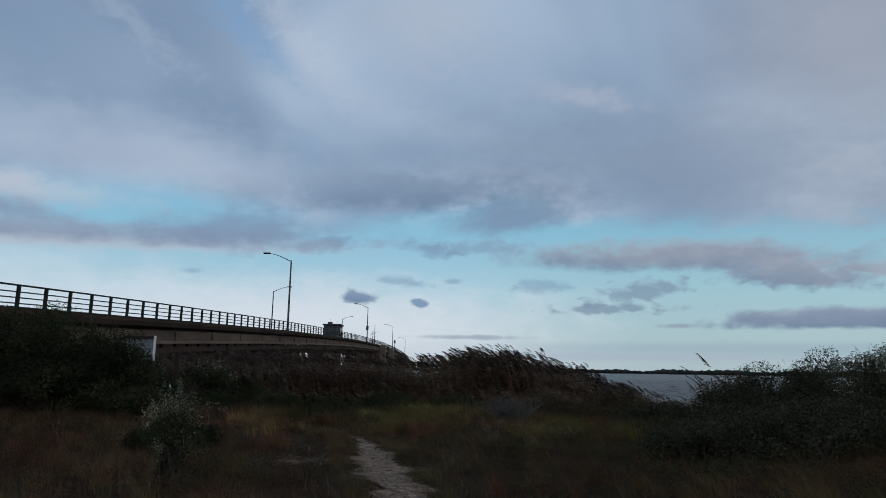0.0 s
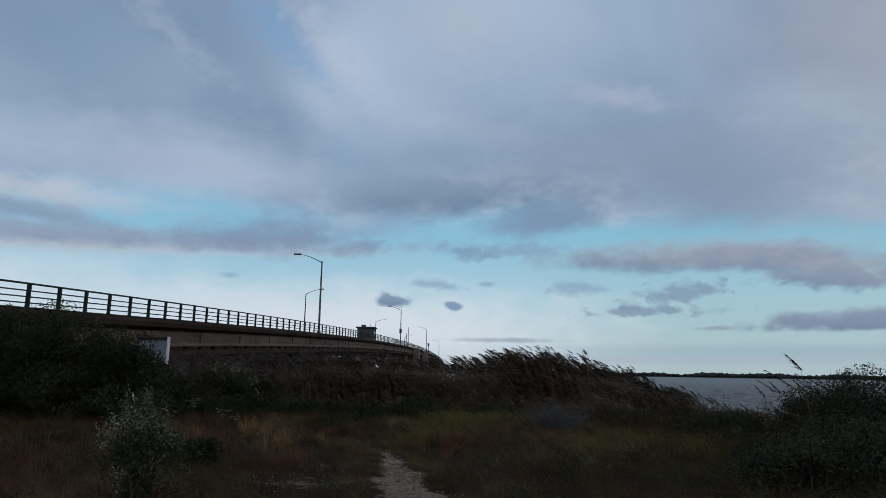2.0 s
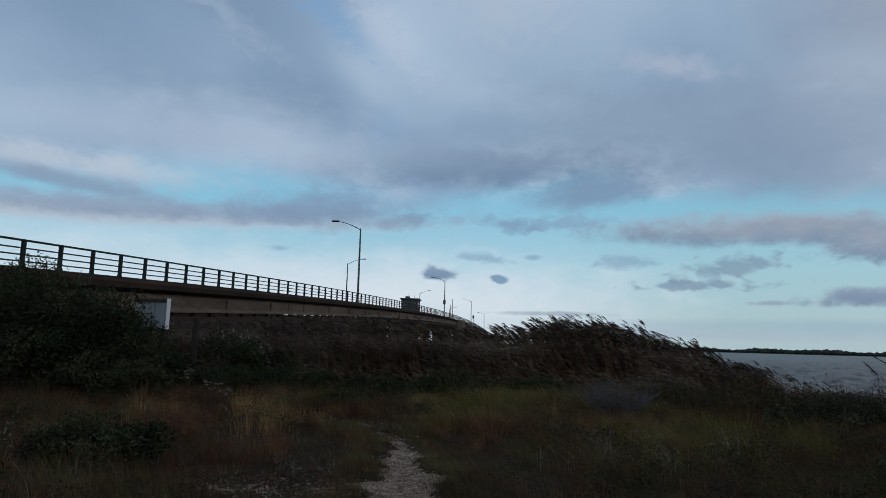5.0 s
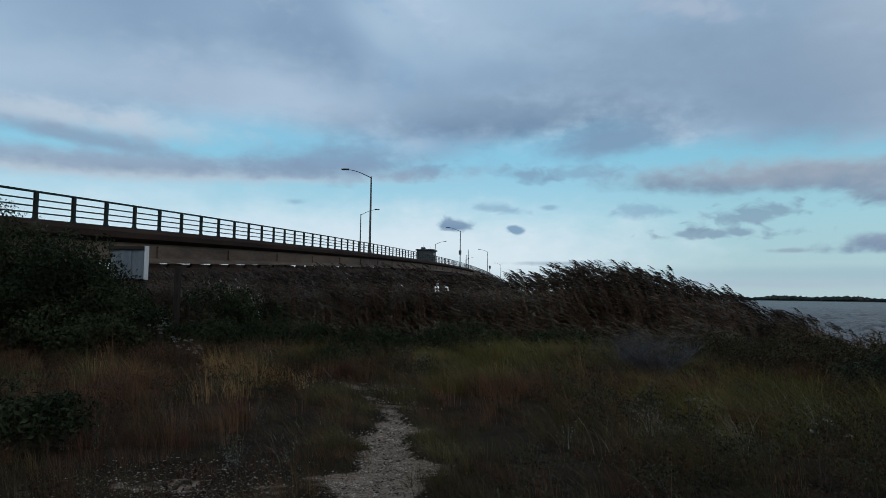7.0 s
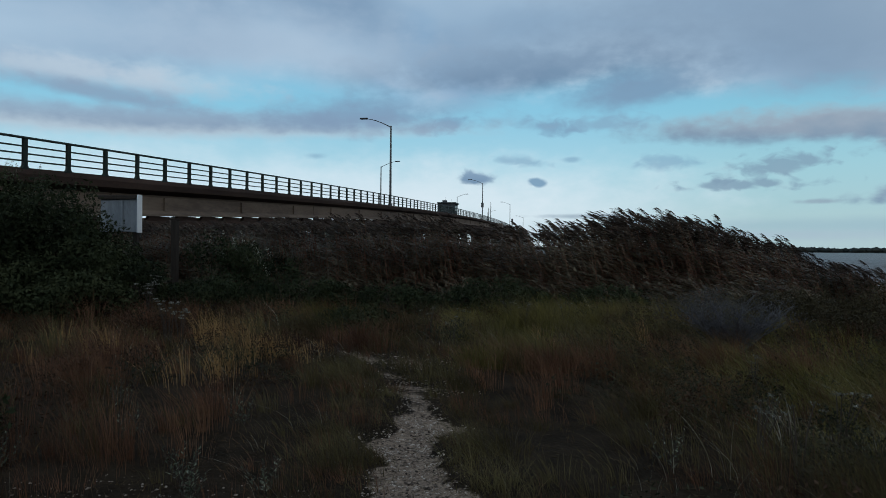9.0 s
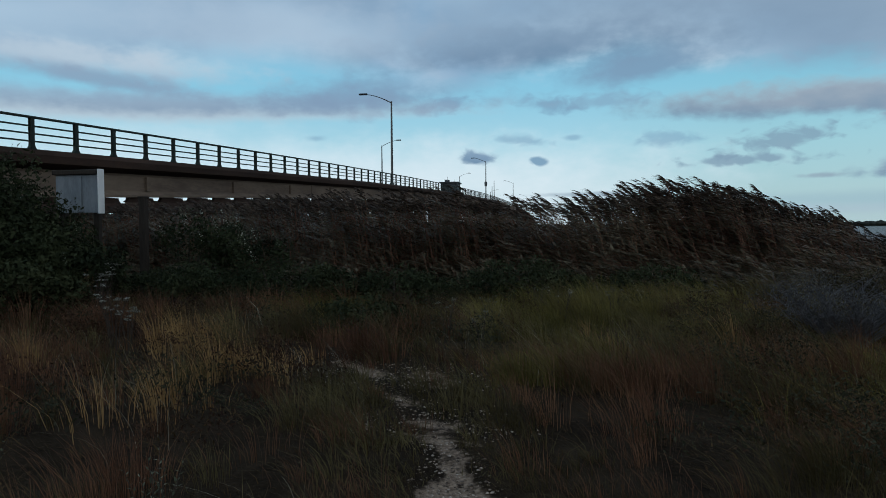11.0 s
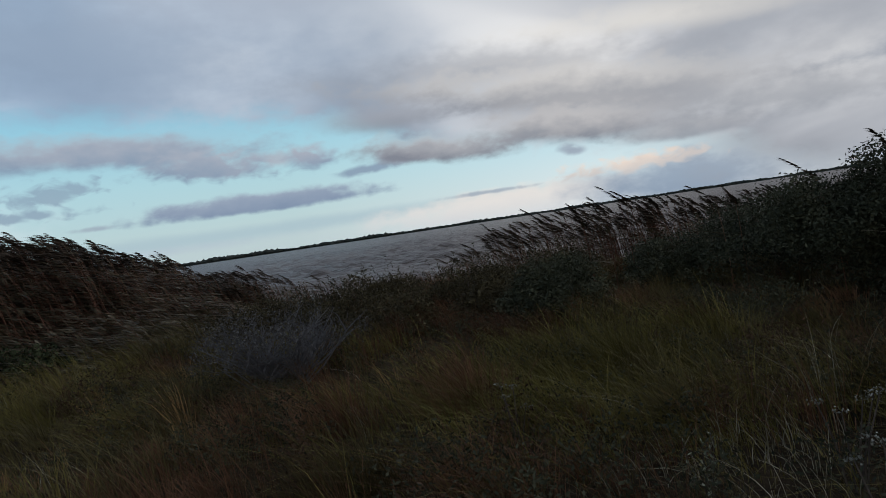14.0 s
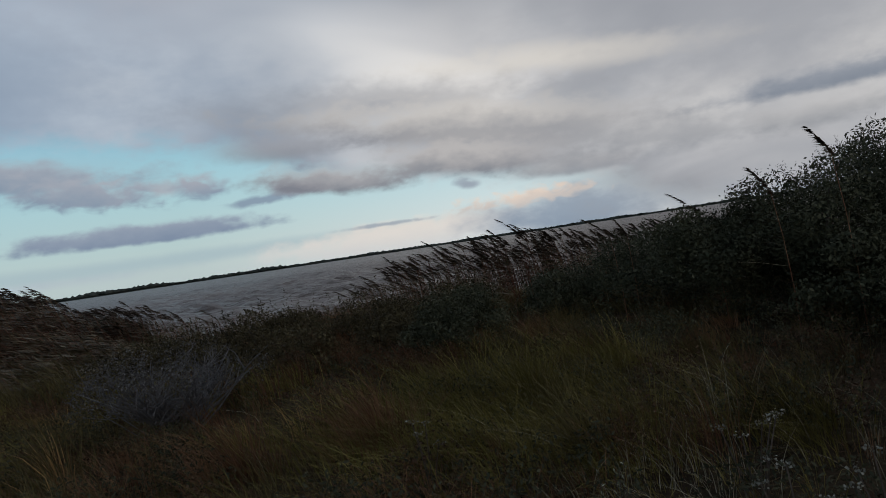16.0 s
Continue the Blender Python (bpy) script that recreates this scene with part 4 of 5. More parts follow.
def reed_batch(rng, x, y, tall, leaves=19, plume=28, share=0.34, sway=(0.16, 0.42), head=0.34, fluff=1.0):
    """Reeds: bent stems, leaves streaming downwind and one-sided plumes."""
    n = len(x)
    z = ground_z(x, y) - 0.05
    root = np.stack([x, y, z], 1)
    ang = rng.uniform(0, 2 * np.pi, n)
    way = WIND[None, :] + 0.3 * np.stack([np.cos(ang), np.sin(ang), 0 * ang], 1)
    over = tall * rng.uniform(*sway, n)

    def on_stem(f):
        return root + way * (over * f**2)[:, None] + np.stack([0 * f * z, 0 * z, tall * f * (1 - 0.1 * f)], 1)

    pieces = []
    segs, rad = 3, 0.006 + 0.004 * np.clip(np.hypot(x + 1, y - 13) / 15, 0, 2)
    ring = []
    for s in range(segs + 1):
        f = s / segs
        c = on_stem(f)
        for k in range(3):
            a = k * 2.094
            ring.append(c + np.stack([np.cos(a) * rad, np.sin(a) * rad, 0 * rad], 1) * (1 - 0.6 * f))
    v = np.stack(ring, 1)
    base = (np.arange(n) * v.shape[1])[:, None]
    q = np.concatenate([base + [3 * s + k, 3 * s + (k + 1) % 3, 3 * s + 3 + (k + 1) % 3, 3 * s + 3 + k] for s in range(segs) for k in range(3)])
    pieces.append((v.reshape(-1, 3), q, np.zeros((0, 3), int), 0))
    for k in range(leaves):
        f = rng.uniform(0.04, 1.0, n) ** 0.65
        c = root + way * (over * f**2)[:, None]
        c[:, 2] += tall * f * (1 - 0.1 * f)
        length = rng.uniform(0.28, 0.62, n) * np.interp(f, [0, 0.7, 1], [1.1, 0.95, 0.5])
        a = rng.uniform(0, 2 * np.pi, n)
        go = WIND[None, :2] * 0.75 + 0.6 * np.stack([np.cos(a), np.sin(a)], 1)
        v, q, t = blades(rng, c, length * rng.uniform(0.05, 0.5, n), rng.uniform(0.032, 0.07, n) * np.clip(np.hypot(x + 1, y - 14) / 13, 0.5, 1.1), go, length, 0.9)
        pieces.append((v, q, t, 1))
    if plume:
        has = (tall > np.quantile(tall, 1 - share)) if n > 40 else np.ones(n, bool)
        m = int(has.sum())
        for k in range(plume):
            f = rng.uniform(0.0, 1.0, m)
            tip = on_stem(1.0)[has]
            axis = way[has] * 0.7 + [0, 0, 0.68]
            c = tip + axis * (f * head - 0.1)[:, None] + np.stack([0 * f, 0 * f, -0.07 * f * f], 1)
            a = rng.uniform(0, 2 * np.pi, m)
            go = WIND[None, :2] * 1.1 + 0.35 * np.stack([np.cos(a), np.sin(a)], 1)
            ln = fluff * rng.uniform(0.09, 0.2, m) * (1.1 - 0.6 * f)
            v, q, t = blades(rng, c, ln * rng.uniform(-0.1, 0.75, m) + 0.002, fluff * rng.uniform(0.025, 0.05, m), go, ln, 0.9, 2)
            pieces.append((v, q, t, 2))
    return join(pieces)


def build_reeds():
    rng = np.random.default_rng(23)
    n = 20500
    x, y = scatter(rng, n, -21, 11.5, 26.2, 42.5)
    front = np.interp(x, [-21, -11, -6, -2, 1.5, 3, 6, 11.5], [31, 29.5, 27.5, 28.6, 28.9, 30.2, 32.5, 37])
    ok = (y > front + rng.uniform(-0.4, 0.8, n)) & (y < front + np.interp(x, [-3, 2], [5.5, 8.0])) & (rng.uniform(0, 1, n) < np.where(y < front + 3.0, 1, 0.7))
    x, y = x[ok], y[ok]
    # the tops swell and fall along the bed; the tips stand downwind of the feet
    tx, ty = x - 0.6, y + 0.4
    far = np.hypot(tx + 1.7, ty - 15.0)
    rise = np.interp(np.degrees(np.arctan2(tx + 1.7, ty - 15.0)), [-45, -27, -20, -14, -9.6, -3, 0, 3.2, 6.5, 9.4, 14.9, 18.7, 22.2, 25, 30],
                     [1.2, 2.1, 2.6, 2.8, 2.8, 2.1, 1.7, 2.2, 2.7, 3.4, 3.1, 1.7, 0.4, -1.1, -1.4])
    top = 1.52 + far * np.tan(np.radians(rise)) - ground_z(x, y)
    clump = 0.95 + 0.1 * np.sin(x * 5.3 + 1.2 * y) * np.sin(x * 2.3 - 0.5 * y + 1.0)
    tall = np.clip(top / 0.93 * clump * np.where(rng.uniform(0, 1, len(x)) < 0.25, rng.uniform(0.98, 1.09, len(x)), rng.uniform(0.72, 0.96, len(x))), 0.5, 4.4)
    v, f, i = reed_batch(rng, x, y, tall, 17, 26, 0.4, (0.1, 0.32), 0.42, 1.6)
    tagged(new("reed_bed", as_mesh("reed_bed", v, f, [L_REEDSTEM, L_REED, L_PLUME], i)), "dense brown reed bed blown over by the wind", "reeds", kind="stuff")
    # young reeds and fallen stems that step down from the bed into the grass
    n = 3400
    x = rng.uniform(-13, 6.5, n)
    back = rng.uniform(0, 1, n)
    edge = np.interp(x, [-21, -11, -6, -2, 1.5, 3, 6, 11.5], [31, 29.5, 27.5, 28.6, 28.9, 30.2, 32.5, 37])
    y = edge + 0.5 - back * np.interp(x, [-13, -2, 4, 8], [1.4, 2.0, 3.6, 6.0])
    tall = (1.7 - 1.25 * back) * rng.uniform(0.6, 1.1, n) * (0.75 + 0.5 * patchiness(x * 1.7, y * 1.7, 9.0))
    v, f, i = reed_batch(rng, x, y, tall, 12, 8, 0.08, (0.2, 0.6), 0.3, 1.0)
    tagged(new("young_reeds", as_mesh("young_reeds", v, f, [L_REEDSTEM, L_REED, L_PLUME], i)), "low leaning brown reeds at the foot of the bed", "reeds", kind="stuff")
    # thinner growth behind, under the bridge and down to the water
    x, y = scatter(rng, 2600, -40, -4, 34, 52)
    ok = y < np.interp(x, SHORE_X, SHORE_Y) - 1
    x, y = x[ok], y[ok]
    v, f, i = reed_batch(rng, x, y, rng.uniform(1.9, 2.9, len(x)), 12, 10, 0.2)
    tagged(new("back_reeds", as_mesh("back_reeds", v, f, [L_REEDSTEM, L_REED, L_PLUME], i)), "dark reeds in the shade under the bridge", "reeds", kind="stuff")
    # lower reeds along the bank
    n = 2000
    x = rng.uniform(7.0, 25, n)
    y = np.interp(x, SHORE_X, SHORE_Y) - rng.uniform(1.0, 9.0, n)
    z = ground_z(x, y)
    far = np.hypot(x + 1.7, y - 15.5)
    az = np.degrees(np.arctan2(x + 1.7, y - 15.5))
    rise = np.interp(az, [20, 25, 28, 31, 34, 38, 43, 47, 51, 56, 62, 66, 69, 80], [-1.5, -1.6, -1.2, -1.5, -2.6, -3.0, -3.4, -2.7, -1.2, -0.4, 0.2, -0.6, -0.9, -0.6])
    tall = 1.54 + far * np.tan(np.radians(rise)) - z
    tall = np.clip(tall * (0.55 + 0.55 * rng.uniform(0, 1, n) ** 1.8), 0.5, 3.2)
    v, f, i = reed_batch(rng, x, y, tall, 9, 44, 0.36, (0.04, 0.22), 0.5, 1.45)
    tagged(new("bank_reeds", as_mesh("bank_reeds", v, f, [L_REEDSTEM, L_REED, L_PLUME], i)), "ragged reeds with dark plumes along the bank", "reeds", kind="stuff")


def leaf_cloud(rng, lumps, count, size, droop=0.0):
    """Folded leaves in and on a set of rounded lumps (x, y, z, rx, ry, rz)."""
    # each lump breaks up into smaller tufts over its surface
    tufts = []
    for l in lumps:
        l = np.array(l, float)
        for k in range(26):
            d = rng.standard_normal(3)
            d[2] = abs(d[2]) * 0.9 - 0.25 * rng.uniform()
            d /= np.linalg.norm(d)
            g = rng.uniform(0.2, 0.36)
            tufts.append((*(l[:3] + d * l[3:] * rng.uniform(0.72, 0.92)), *(l[3:] * g + 0.03)))
        tufts.append((*l[:3], *(l[3:] * 0.8)))
    lumps = np.array(tufts, float)
    area = lumps[:, 3] * lumps[:, 5] + 0.1
    pick = rng.choice(len(lumps), count, p=area / area.sum())
    L = lumps[pick]
    d = rng.standard_normal((count, 3))
    d /= np.linalg.norm(d, axis=1)[:, None]
    r = 1 - 0.42 * rng.uniform(0, 1, count) ** 1.6
    r *= 1 + 0.18 * np.sin(d[:, 0] * 7 + L[:, 0] * 3) * np.cos(d[:, 2] * 6 + L[:, 1]) + 0.05 * rng.standard_normal(count)
    c = L[:, :3] + d * L[:, 3:] * r[:, None]
    n = d + 0.7 * rng.standard_normal((count, 3))
    n /= np.linalg.norm(n, axis=1)[:, None]
    u = np.cross(n, rng.standard_normal((count, 3)))
    u /= np.linalg.norm(u, axis=1)[:, None]
    w = np.cross(n, u)
    s = size * rng.uniform(0.6, 1.4, count)[:, None]
    v = np.stack([c - u * s, c + w * s * 0.42 + n * s * 0.15, c + u * s, c - w * s * 0.42 + n * s * 0.15], 1)
    base = (np.arange(count) * 4)[:, None]
    t = np.concatenate([base + [0, 1, 2], base + [0, 2, 3]])
    return v.reshape(-1, 3), t


def build_shrub(name, seed, place, lumps, count, size, leaf, label, category="shrub", bark=None, twigs=14, group=""):
    """A shrub: forked stems from one foot and a crown of small leaves with gaps."""
    rng = np.random.default_rng(seed)
    x, y = place
    z = float(ground_z(x, y))
    shrub = thing(name, (x, y, z), label, category, group)
    bm = bmesh.new()
    for k in range(twigs):
        l = lumps[k % len(lumps)]
        end = np.array(l[:3]) + rng.uniform(-0.75, 0.75, 3) * l[3:]
        foot = np.array([rng.uniform(-0.3, 0.3), rng.uniform(-0.3, 0.3), -0.1])
        mid = foot * 0.4 + end * 0.5 + rng.uniform(-0.15, 0.15, 3)
        add_tube(bm, [tuple(foot), tuple(mid), tuple(end)], [0.04, 0.024, 0.008], 6)
    tagged(part("branchwork", bm, bark or M_BARK, shrub), kind="stuff")
    v, t = leaf_cloud(rng, lumps, count, size)
    crown = new("crown", as_mesh("crown", v, t, leaf))
    crown.parent = shrub
    tagged(crown, kind="stuff")
    return shrub


def sprigs(rng, shrub, lumps, n, mat, name="shoot_fringe", length=0.35, leaf=0.035):
    """Upright leafy shoots over the crown of a shrub."""
    vs, ts, at = [], [], 0
    for k in range(n):
        l = np.array(lumps[rng.integers(len(lumps))], float)
        d = rng.standard_normal(3)
        d[2] = abs(d[2]) + 0.5
        d /= np.linalg.norm(d)
        foot = l[:3] + d * l[3:] * 0.95
        up = np.array([0, 0, 1.0]) + 0.5 * d + 0.25 * WIND
        up /= np.linalg.norm(up)
        m = 22
        f = rng.uniform(0, 1, m)[:, None]
        c = foot + up * f * length * rng.uniform(0.6, 1.2) + 0.04 * rng.standard_normal((m, 3)) * (1.1 - f)
        u = rng.standard_normal((m, 3)) + up * 0.8
        u /= np.linalg.norm(u, axis=1)[:, None]
        w = np.cross(u, rng.standard_normal((m, 3)))
        w /= np.linalg.norm(w, axis=1)[:, None]
        v = np.stack([c, c + u * leaf * 0.5 + w * leaf * 0.22, c + u * leaf, c + u * leaf * 0.5 - w * leaf * 0.22], 1).reshape(-1, 3)
        base = (np.arange(m) * 4)[:, None] + at
        vs.append(v)
        ts.append(np.concatenate([base + [0, 1, 2], base + [0, 2, 3]]))
        at += len(v)
    ob = new(name, as_mesh(name, np.concatenate(vs), np.concatenate(ts), mat))
    ob.parent = shrub
    return tagged(ob, kind="stuff")


def build_shrubs():
    rng = np.random.default_rng(5)
    # the thicket that hides the bridge's end
    big = [(0, 0, 1.85, 1.7, 1.5, 1.7), (1.3, 0.3, 1.75, 1.4, 1.3, 1.45), (-1.6, 0.2, 1.9, 1.5, 1.4, 1.7), (-2.9, 0.0, 2.0, 1.4, 1.3, 1.65), (0.4, -1.0, 0.9, 1.8, 1.0, 1.1), (-2.0, -1.2, 0.9, 1.8, 1.0, 1.1)]
    s = build_shrub("thicket_shrub", 31, (-13.0, 23.2), big, 58000, 0.044, L_BUSH, "tall dense dark-green shrub before the bridge", "shrub", group="shrubs in the thicket")
    sprigs(rng, s, big[:4], 90, L_SILVER)
    sprigs(rng, s, big[:4], 90, L_BUSH, "leaf_fringe")
    right = [(0, 0, 1.0, 1.5, 1.3, 1.3), (1.0, 0.3, 0.6, 1.0, 1.0, 0.7), (-1.0, -0.5, 1.2, 1.2, 1.1, 1.3), (0.5, -0.8, 0.5, 1.5, 1.0, 0.8)]
    s = build_shrub("thicket_shrub", 32, (-11.0, 23.8), right, 32000, 0.043, L_BUSH, "broad dark-green shrub in front of the notice board", "shrub", group="shrubs in the thicket")
    sprigs(rng, s, right[:3], 22, L_SILVER)
    sprigs(rng, s, right[:3], 90, L_BUSH, "leaf_fringe")
    back = [(0, 0, 1.0, 0.9, 0.7, 0.9), (0.8, 0.3, 0.9, 0.8, 0.7, 0.85), (1.7, 0.2, 0.7, 0.8, 0.7, 0.7)]
    s = build_shrub("groundsel_shrub", 33, (-9.9, 28.0), back, 5000, 0.045, L_BUSH, "grey-green seeding shrub under the bridge", "shrub")
    sprigs(rng, s, back, 60, L_SILVER)
    sprigs(rng, s, back, 14, L_FLUFF, "seed_fluff")
    # silvery shrub by the trail
    silver = [(0, 0, 0.84, 0.27, 0.27, 0.42), (0.15, 0.08, 0.62, 0.26, 0.26, 0.36), (-0.17, -0.05, 0.66, 0.24, 0.24, 0.36), (0.0, 0.0, 0.3, 0.2, 0.2, 0.3)]
    s = build_shrub("groundsel_shrub", 34, (-3.95, 10.35), silver, 1800, 0.028, L_BUSH, "silvery seeding shrub with pale leaf tips", "shrub")
    sprigs(rng, s, silver, 150, L_SILVER, length=0.34)
    sprigs(rng, s, silver, 16, L_FLUFF, "seed_fluff", 0.34, 0.024)
    # low green shrubs on the russet side and before the reeds
    low = [(0, 0, 0.3, 0.7, 0.6, 0.42), (0.5, 0.2, 0.25, 0.5, 0.45, 0.33), (-0.6, 0.1, 0.25, 0.5, 0.5, 0.3)]
    for k, (x, y, g) in enumerate(((-5.6, 14.9, 1.0), (-6.6, 26.0, 1.4), (-4.4, 26.6, 1.2), (-2.0, 26.9, 1.3), (0.6, 27.4, 1.1), (-8.6, 25.6, 1.3), (-4.2, 22.9, 0.8))):
        lumps = [tuple(g * v for v in l) for l in low]
        build_shrub("low_shrub", 350 + k, (x, y), lumps, int(5200 * g), 0.034, L_BUSH, "low dark-green shrub among the grass", "shrub", group="low shrubs in the grass")
    for k, (x, y, g) in enumerate(((4.4, 26.0, 1.2), (6.0, 25.2, 1.4), (7.3, 24.0, 1.3), (5.0, 23.6, 1.0), (8.6, 22.9, 1.3), (6.6, 22.6, 1.0))):
        lumps = [tuple(g * v for v in l) for l in low]
        s = build_shrub("bank_shrub", 390 + k, (x, y), lumps, int(5600 * g), 0.03, L_BANK, "low olive-brown shrub on the grassy bank", "shrub", group="low shrubs on the bank")
        sprigs(rng, s, lumps, 40, L_BANK, "leaf_fringe")
    # the dark shrubs over the bank, to the right of the trail
    a = [(0, 0, 1.02, 1.5, 1.3, 1.0), (1.4, -0.9, 1.18, 1.5, 1.3, 1.25), (2.8, -1.9, 1.4, 1.5, 1.4, 1.35), (0.4, 0.9, 0.6, 1.2, 1.1, 0.8), (0.3, -1.3, 0.6, 1.5, 1.0, 0.8), (-1.0, -0.4, 0.5, 1.0, 0.9, 0.6), (-0.4, 1.1, 0.8, 1.1, 1.0, 0.85)]
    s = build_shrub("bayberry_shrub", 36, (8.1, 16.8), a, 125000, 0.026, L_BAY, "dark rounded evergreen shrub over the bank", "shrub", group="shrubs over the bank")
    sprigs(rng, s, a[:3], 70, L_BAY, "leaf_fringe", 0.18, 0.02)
    b = [(0, 0, 0.5, 1.0, 0.9, 0.6), (0.9, 0.5, 0.5, 0.9, 0.9, 0.6), (-0.9, -0.2, 0.35, 0.8, 0.7, 0.45)]
    for k, (x, y, g) in enumerate(((10.2, 19.6, 1.35), (6.0, 15.2, 0.95), (4.9, 13.6, 0.8), (7.2, 13.4, 1.3), (6.6, 21.6, 0.8), (9.4, 21.2, 0.8))):
        lumps = [tuple(g * v for v in l) for l in b]
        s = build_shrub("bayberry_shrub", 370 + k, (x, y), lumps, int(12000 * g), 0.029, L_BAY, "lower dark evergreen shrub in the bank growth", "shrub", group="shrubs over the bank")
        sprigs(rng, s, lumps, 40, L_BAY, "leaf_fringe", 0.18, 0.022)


def build_single_reeds():
    """A few tall reeds that stand clear of the shrubs."""
    for k, (az, far, top) in enumerate(((81.9, 8.6, 1.6), (86.2, 8.4, 4.0), (62.0, 12.5, 0.9), (63.2, 12.8, 0.3), (60.4, 12.6, 0.1), (58.6, 12.2, -0.2), (64.4, 13.1, -0.2), (69.3, 11.0, -0.3), (70.4, 11.2, -0.6), (77.0, 9.8, 0.6), (55.4, 13.0, -0.1), (51.2, 14.0, -0.9))):
        rng = np.random.default_rng(500 + k)
        x, y = np.array([-1.85 + far * math.sin(math.radians(az))]), np.array([15.8 + far * math.cos(math.radians(az))])
        tall = (1.54 + far * math.tan(math.radians(top)) - ground_z(x, y)) / 0.97
        v, f, i = reed_batch(rng, x, y, tall, 7, 110, 2.0, (0.04, 0.12), 0.6, 0.8)
        tagged(new("reed", as_mesh("reed", v, f, [L_REEDSTEM, L_REED, L_PLUME], i)), "single tall reed with a dark feathery plume", "reed", "single reeds over the bank")


def build_twig_bush(seed, place, reach, n, label):
    """A leafless grey bush: forked twigs fanning up from one foot."""
    rng = np.random.default_rng(seed)
    x, y = place
    bush = thing("bare_bush", (x, y, float(ground_z(x, y))), label, "bush")
    vs, ts, at = [], [], 0
    bm = bmesh.new()
    for k in range(44):
        d = np.array([rng.uniform(-1.5, 1.5), rng.uniform(-1.0, 1.0), 1.0]) * reach * rng.uniform(0.4, 0.75)
        add_tube(bm, [(0, 0, -0.1), tuple(d * 0.5 + 0.05 * rng.standard_normal(3)), tuple(d)], [0.016, 0.009, 0.004], 5)
        for i in range(16):
            a = d * rng.uniform(0.35, 1.0)
            e = a + np.array([rng.normal(0, 0.6), rng.normal(0, 0.6), rng.uniform(0.3, 1.0)]) * rng.uniform(0.15, 0.34) * reach
            add_tube(bm, [tuple(a), tuple((a + e) / 2 + 0.02 * rng.standard_normal(3)), tuple(e)], [0.005, 0.004, 0.0022], 3)
    tagged(part("branchwork", bm, M_TWIG, bush), kind="stuff")
    lumps = [(rng.uniform(-1.05, 1.05) * reach, rng.uniform(-0.7, 0.7) * reach, rng.uniform(0.45, 0.75) * reach, 0.3 * reach, 0.3 * reach, 0.28 * reach) for k in range(16)]
    v, t = leaf_cloud(rng, lumps, n * 4, 0.013)
    ob = new("dry_leafage", as_mesh("dry_leafage", v, t, L_GREY))
    ob.parent = bush
    tagged(ob, kind="stuff")


def build_weed(seed, place, tall, n, label):
    """A flowering weed: a few stems with flat clusters of tiny pale flowers."""
    rng = np.random.default_rng(seed)
    x, y = place
    weed = thing("flowering_weed", (x, y, float(ground_z(x, y))), label, "weed", "pale flowering weeds")
    bm = bmesh.new()
    vs, ts, at = [], [], 0
    for k in range(n):
        end = np.array([rng.uniform(-0.17, 0.17), rng.uniform(-0.17, 0.17), tall * rng.uniform(0.75, 1.05)])
        add_tube(bm, [(end[0] * 0.2, end[1] * 0.2, -0.05), tuple(end * [0.5, 0.5, 0.55]), tuple(end)], [0.006, 0.005, 0.003], 4)
        m = 26
        c = end + np.stack([rng.uniform(-0.036, 0.036, m), rng.uniform(-0.036, 0.036, m), rng.uniform(-0.012, 0.012, m)], 1)
        s = rng.uniform(0.0035, 0.0075, m)[:, None] * (1.7 if x < -5 else 1.0)
        a = rng.standard_normal((m, 3))
        a /= np.linalg.norm(a, axis=1)[:, None]
        b = np.cross(a, rng.standard_normal((m, 3)))
        b /= np.linalg.norm(b, axis=1)[:, None]
        vs.append(np.stack([c - a * s, c + b * s, c + a * s, c - b * s], 1).reshape(-1, 3))
        base = (np.arange(m) * 4)[:, None] + at
        ts.append(np.concatenate([base + [0, 1, 2], base + [0, 2, 3]]))
        at += m * 4
    tagged(part("stalkwork", bm, M_BARK, weed), kind="stuff")
    ob = new("blossom", as_mesh("blossom", np.concatenate(vs), np.concatenate(ts), L_FLOWER))
    ob.parent = weed
    tagged(ob, kind="stuff")


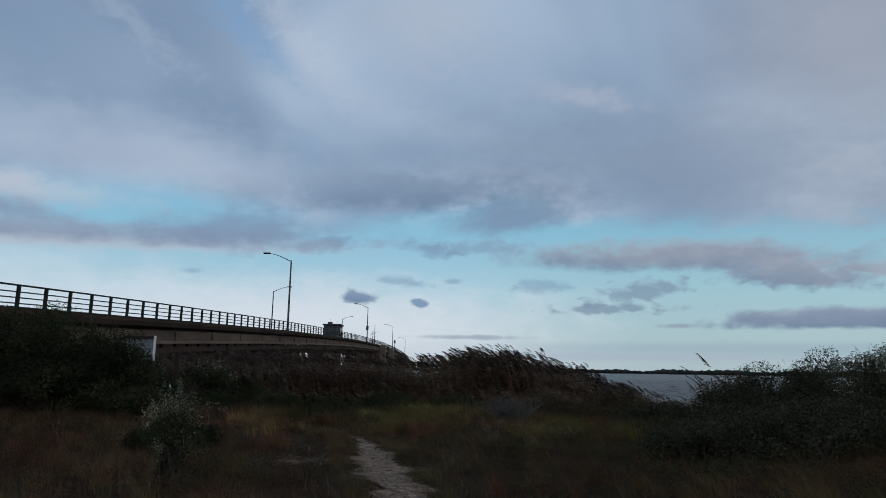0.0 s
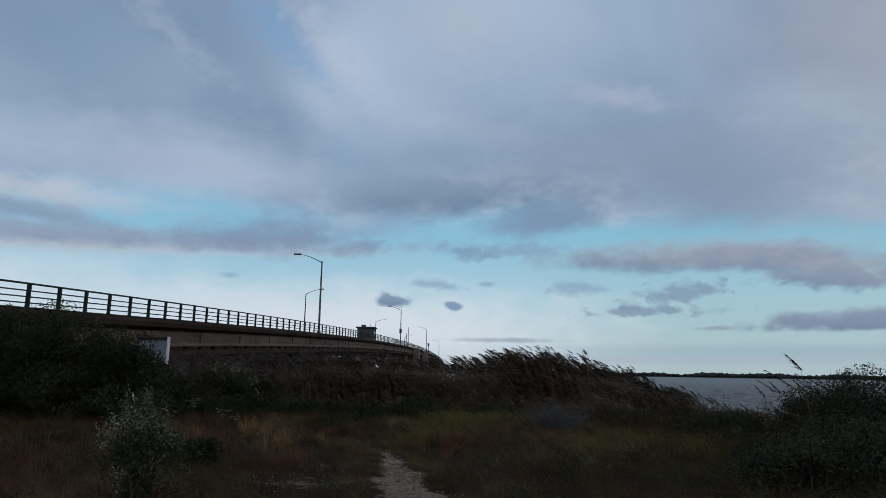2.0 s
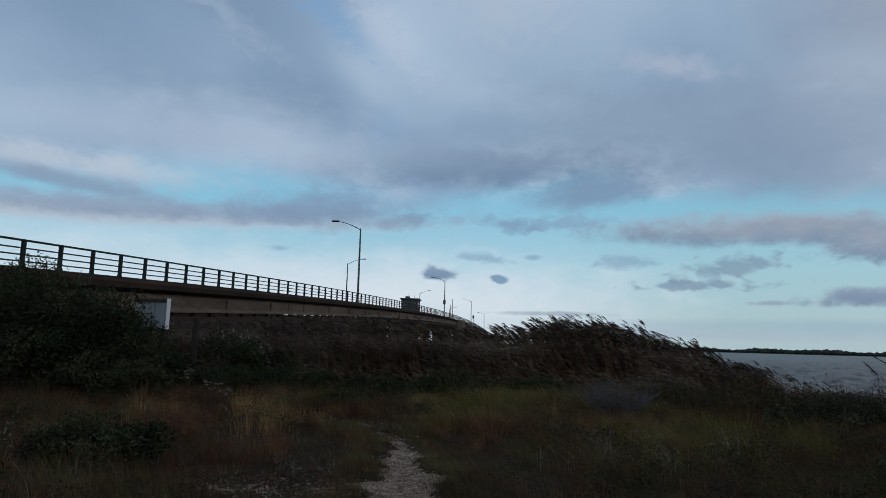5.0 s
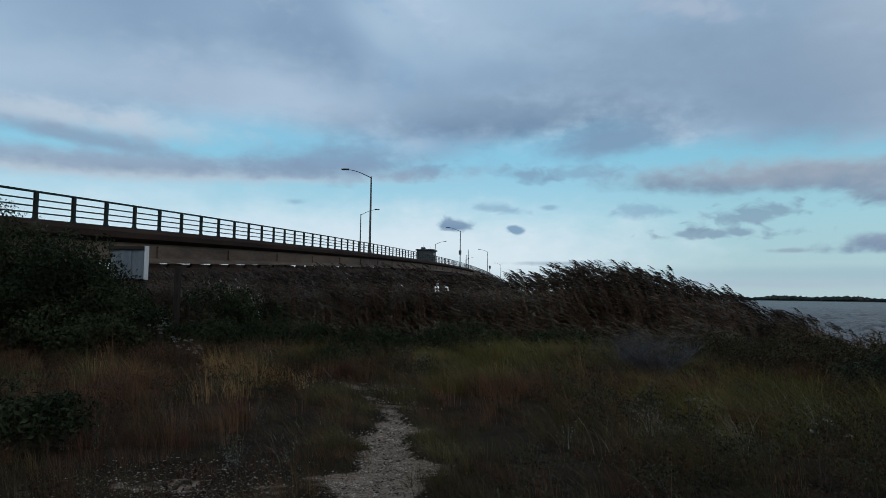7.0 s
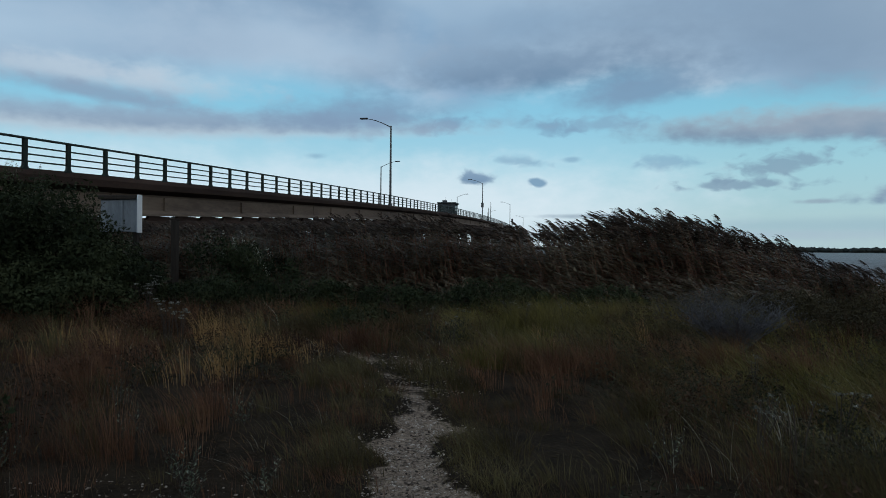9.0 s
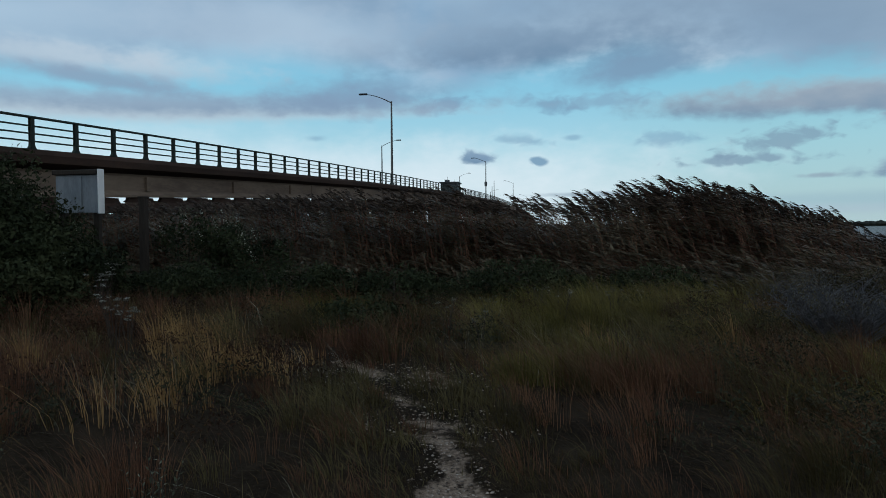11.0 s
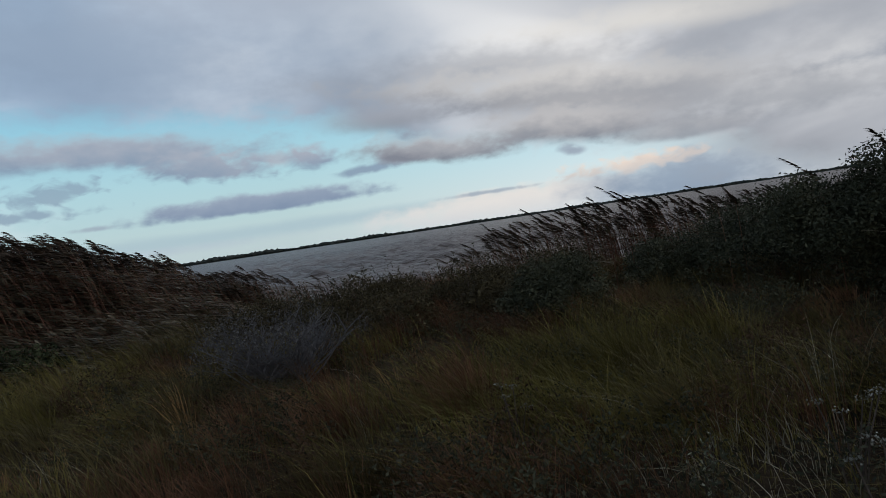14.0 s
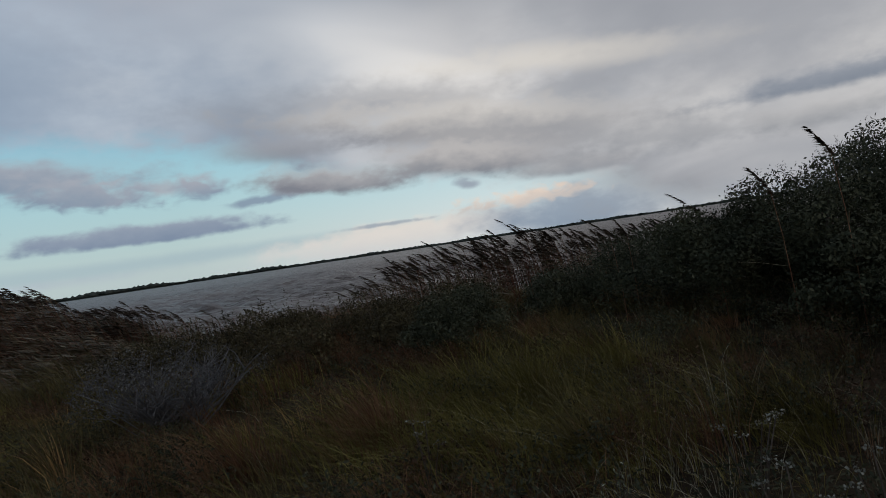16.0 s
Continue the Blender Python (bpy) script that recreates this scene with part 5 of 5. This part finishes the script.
def build_herb(seed, place, tall, n):
    """A low herb: a few upright stems set with pale lance-shaped leaves."""
    rng = np.random.default_rng(seed)
    x, y = place
    herb = thing("herb", (x, y, float(ground_z(x, y))), "low grey-green herb with pale leaves on the gravel", "herb", "herbs beside the trail")
    bm = bmesh.new()
    vs, ts, at = [], [], 0
    for k in range(n):
        end = np.array([rng.uniform(-0.14, 0.14), rng.uniform(-0.14, 0.14), tall * rng.uniform(0.7, 1.1)])
        foot = end * [0.25, 0.25, 0] - [0, 0, 0.03]
        add_tube(bm, [tuple(foot), tuple((foot + end) / 2 + rng.uniform(-0.01, 0.01, 3)), tuple(end)], [0.004, 0.003, 0.002], 4)
        m = 14
        f = np.linspace(0.2, 1.0, m)[:, None]
        c = foot + (end - foot) * f
        a = np.arange(m) * 2.4 + rng.uniform(0, 6)
        u = np.stack([np.cos(a), np.sin(a), rng.uniform(0.3, 1.0, m)], 1)
        u /= np.linalg.norm(u, axis=1)[:, None]
        w = np.stack([-np.sin(a), np.cos(a), 0 * a], 1)
        size = rng.uniform(0.03, 0.055, m)[:, None] * (1.15 - 0.5 * f)
        vs.append(np.stack([c, c + u * size * 0.5 + w * size * 0.2, c + u * size, c + u * size * 0.5 - w * size * 0.2], 1).reshape(-1, 3))
        base = (np.arange(m) * 4)[:, None] + at
        ts.append(np.concatenate([base + [0, 1, 2], base + [0, 2, 3]]))
        at += m * 4
    tagged(part("stalkwork", bm, M_BARK, herb), kind="stuff")
    ob = new("leafage", as_mesh("leafage", np.concatenate(vs), np.concatenate(ts), L_SILVER))
    ob.parent = herb
    tagged(ob, kind="stuff")


def build_gravel():
    """Pebbles and shell bits along the trail."""
    rng = np.random.default_rng(3)
    n = 240000
    x, y = scatter(rng, n, -5.5, 1.5, 6, 22)
    ok = rng.uniform(0, 1, n) < trodden(x, y) * 1.1 - 0.12
    x, y = x[ok], y[ok]
    n = len(x)
    s = 0.004 + 0.011 * rng.uniform(0, 1, n) ** 3
    base = np.array([(1, 0, 0), (0, 1, 0), (-1, 0, 0), (0, -1, 0), (0, 0, 0.7), (0, 0, -0.5)], float)
    tri = np.array([(0, 1, 4), (1, 2, 4), (2, 3, 4), (3, 0, 4), (1, 0, 5), (2, 1, 5), (3, 2, 5), (0, 3, 5)])
    v = base[None] * s[:, None, None] * rng.uniform(0.7, 1.3, (n, 6, 1))
    a = rng.uniform(0, 6.28, n)
    ca, sa = np.cos(a)[:, None], np.sin(a)[:, None]
    v = np.stack([v[..., 0] * ca * 1.3 - v[..., 1] * sa, v[..., 0] * sa * 1.3 + v[..., 1] * ca, v[..., 2]], -1)
    v += np.stack([x, y, ground_z(x, y) + s * 0.25], 1)[:, None]
    t = (np.arange(n) * 6)[:, None, None] + tri[None]
    tagged(new("gravel", as_mesh("gravel", v.reshape(-1, 3), t.reshape(-1, 3), M_PEBBLE)), "pale pebbles and shell bits on the trail", "gravel", kind="stuff")


build_reeds()
build_shrubs()
build_single_reeds()
build_twig_bush(41, (2.3, 22.5), 1.05, 1300, "leafless blue-grey twiggy bush in the grass")
for k, (x, y, tall, n) in enumerate(((-9.3, 24.2, 1.0, 16), (-8.8, 23.3, 0.85, 12), (-2.2, 21.6, 0.5, 5), (-2.8, 22.6, 0.55, 5), (-1.6, 25.2, 0.6, 6), (-2.5, 14.2, 0.28, 6), (1.7, 16.62, 0.52, 6), (1.0, 16.3, 0.5, 5), (1.2, 16.0, 0.52, 3), (1.6, 18.6, 0.5, 4), (2.5, 15.0, 0.55, 5), (-7.0, 21.2, 0.75, 12), (-6.6, 20.9, 0.6, 8), (-2.4, 24.3, 0.5, 6), (-1.2, 24.0, 0.55, 6), (-0.4, 24.6, 0.5, 5))):
    build_weed(60 + k, (x, y), tall, n, "weed with flat clusters of tiny white flowers")

for k, (x, y, tall, n) in enumerate(((-2.94, 14.92, 0.3, 9), (-3.2, 15.3, 0.26, 7), (-2.5, 15.2, 0.22, 6), (-4.1, 16.0, 0.28, 8), (-4.6, 15.2, 0.24, 6), (-3.6, 13.6, 0.2, 6), (-2.3, 13.4, 0.18, 5), (-4.9, 17.0, 0.3, 8), (-3.4, 16.6, 0.35, 8), (1.3, 17.2, 0.35, 7), (0.3, 16.0, 0.3, 6))):
    build_herb(140 + k, (x, y), tall, n)


def build_low_growth():
    """Tangled low leaves between the grasses."""
    rng = np.random.default_rng(77)
    left = [(rng.uniform(-12, -1.8), rng.uniform(9, 26)) for k in range(230)]
    right = [(rng.uniform(-0.2, 7.5), rng.uniform(10, 26)) for k in range(260)]
    for name, mat, label, places, count in (
        ("vine_growth", L_VINE, "low tangled dark-green leaves in the grass", right[:170] + left[:70], 70000),
        ("russet_growth", L_DOCK, "low russet-brown leaves in the grass", left[70:] + right[170:], 70000)):
        lumps = []
        for x, y in places:
            if trodden(np.array([x]), np.array([y]))[0] > 0.1 or math.hypot(x + 1.9, y - 15.8) < 2.2:
                continue
            h = rng.uniform(0.16, 0.34)
            lumps.append((x, y, float(ground_z(x, y)) + h * 0.6, rng.uniform(0.2, 0.5), rng.uniform(0.2, 0.5), h))
        v, t = leaf_cloud(rng, lumps, count, 0.017)
        tagged(new(name, as_mesh(name, v, t, mat)), label, "undergrowth", kind="stuff")


build_low_growth()
build_gravel()
build_grass()
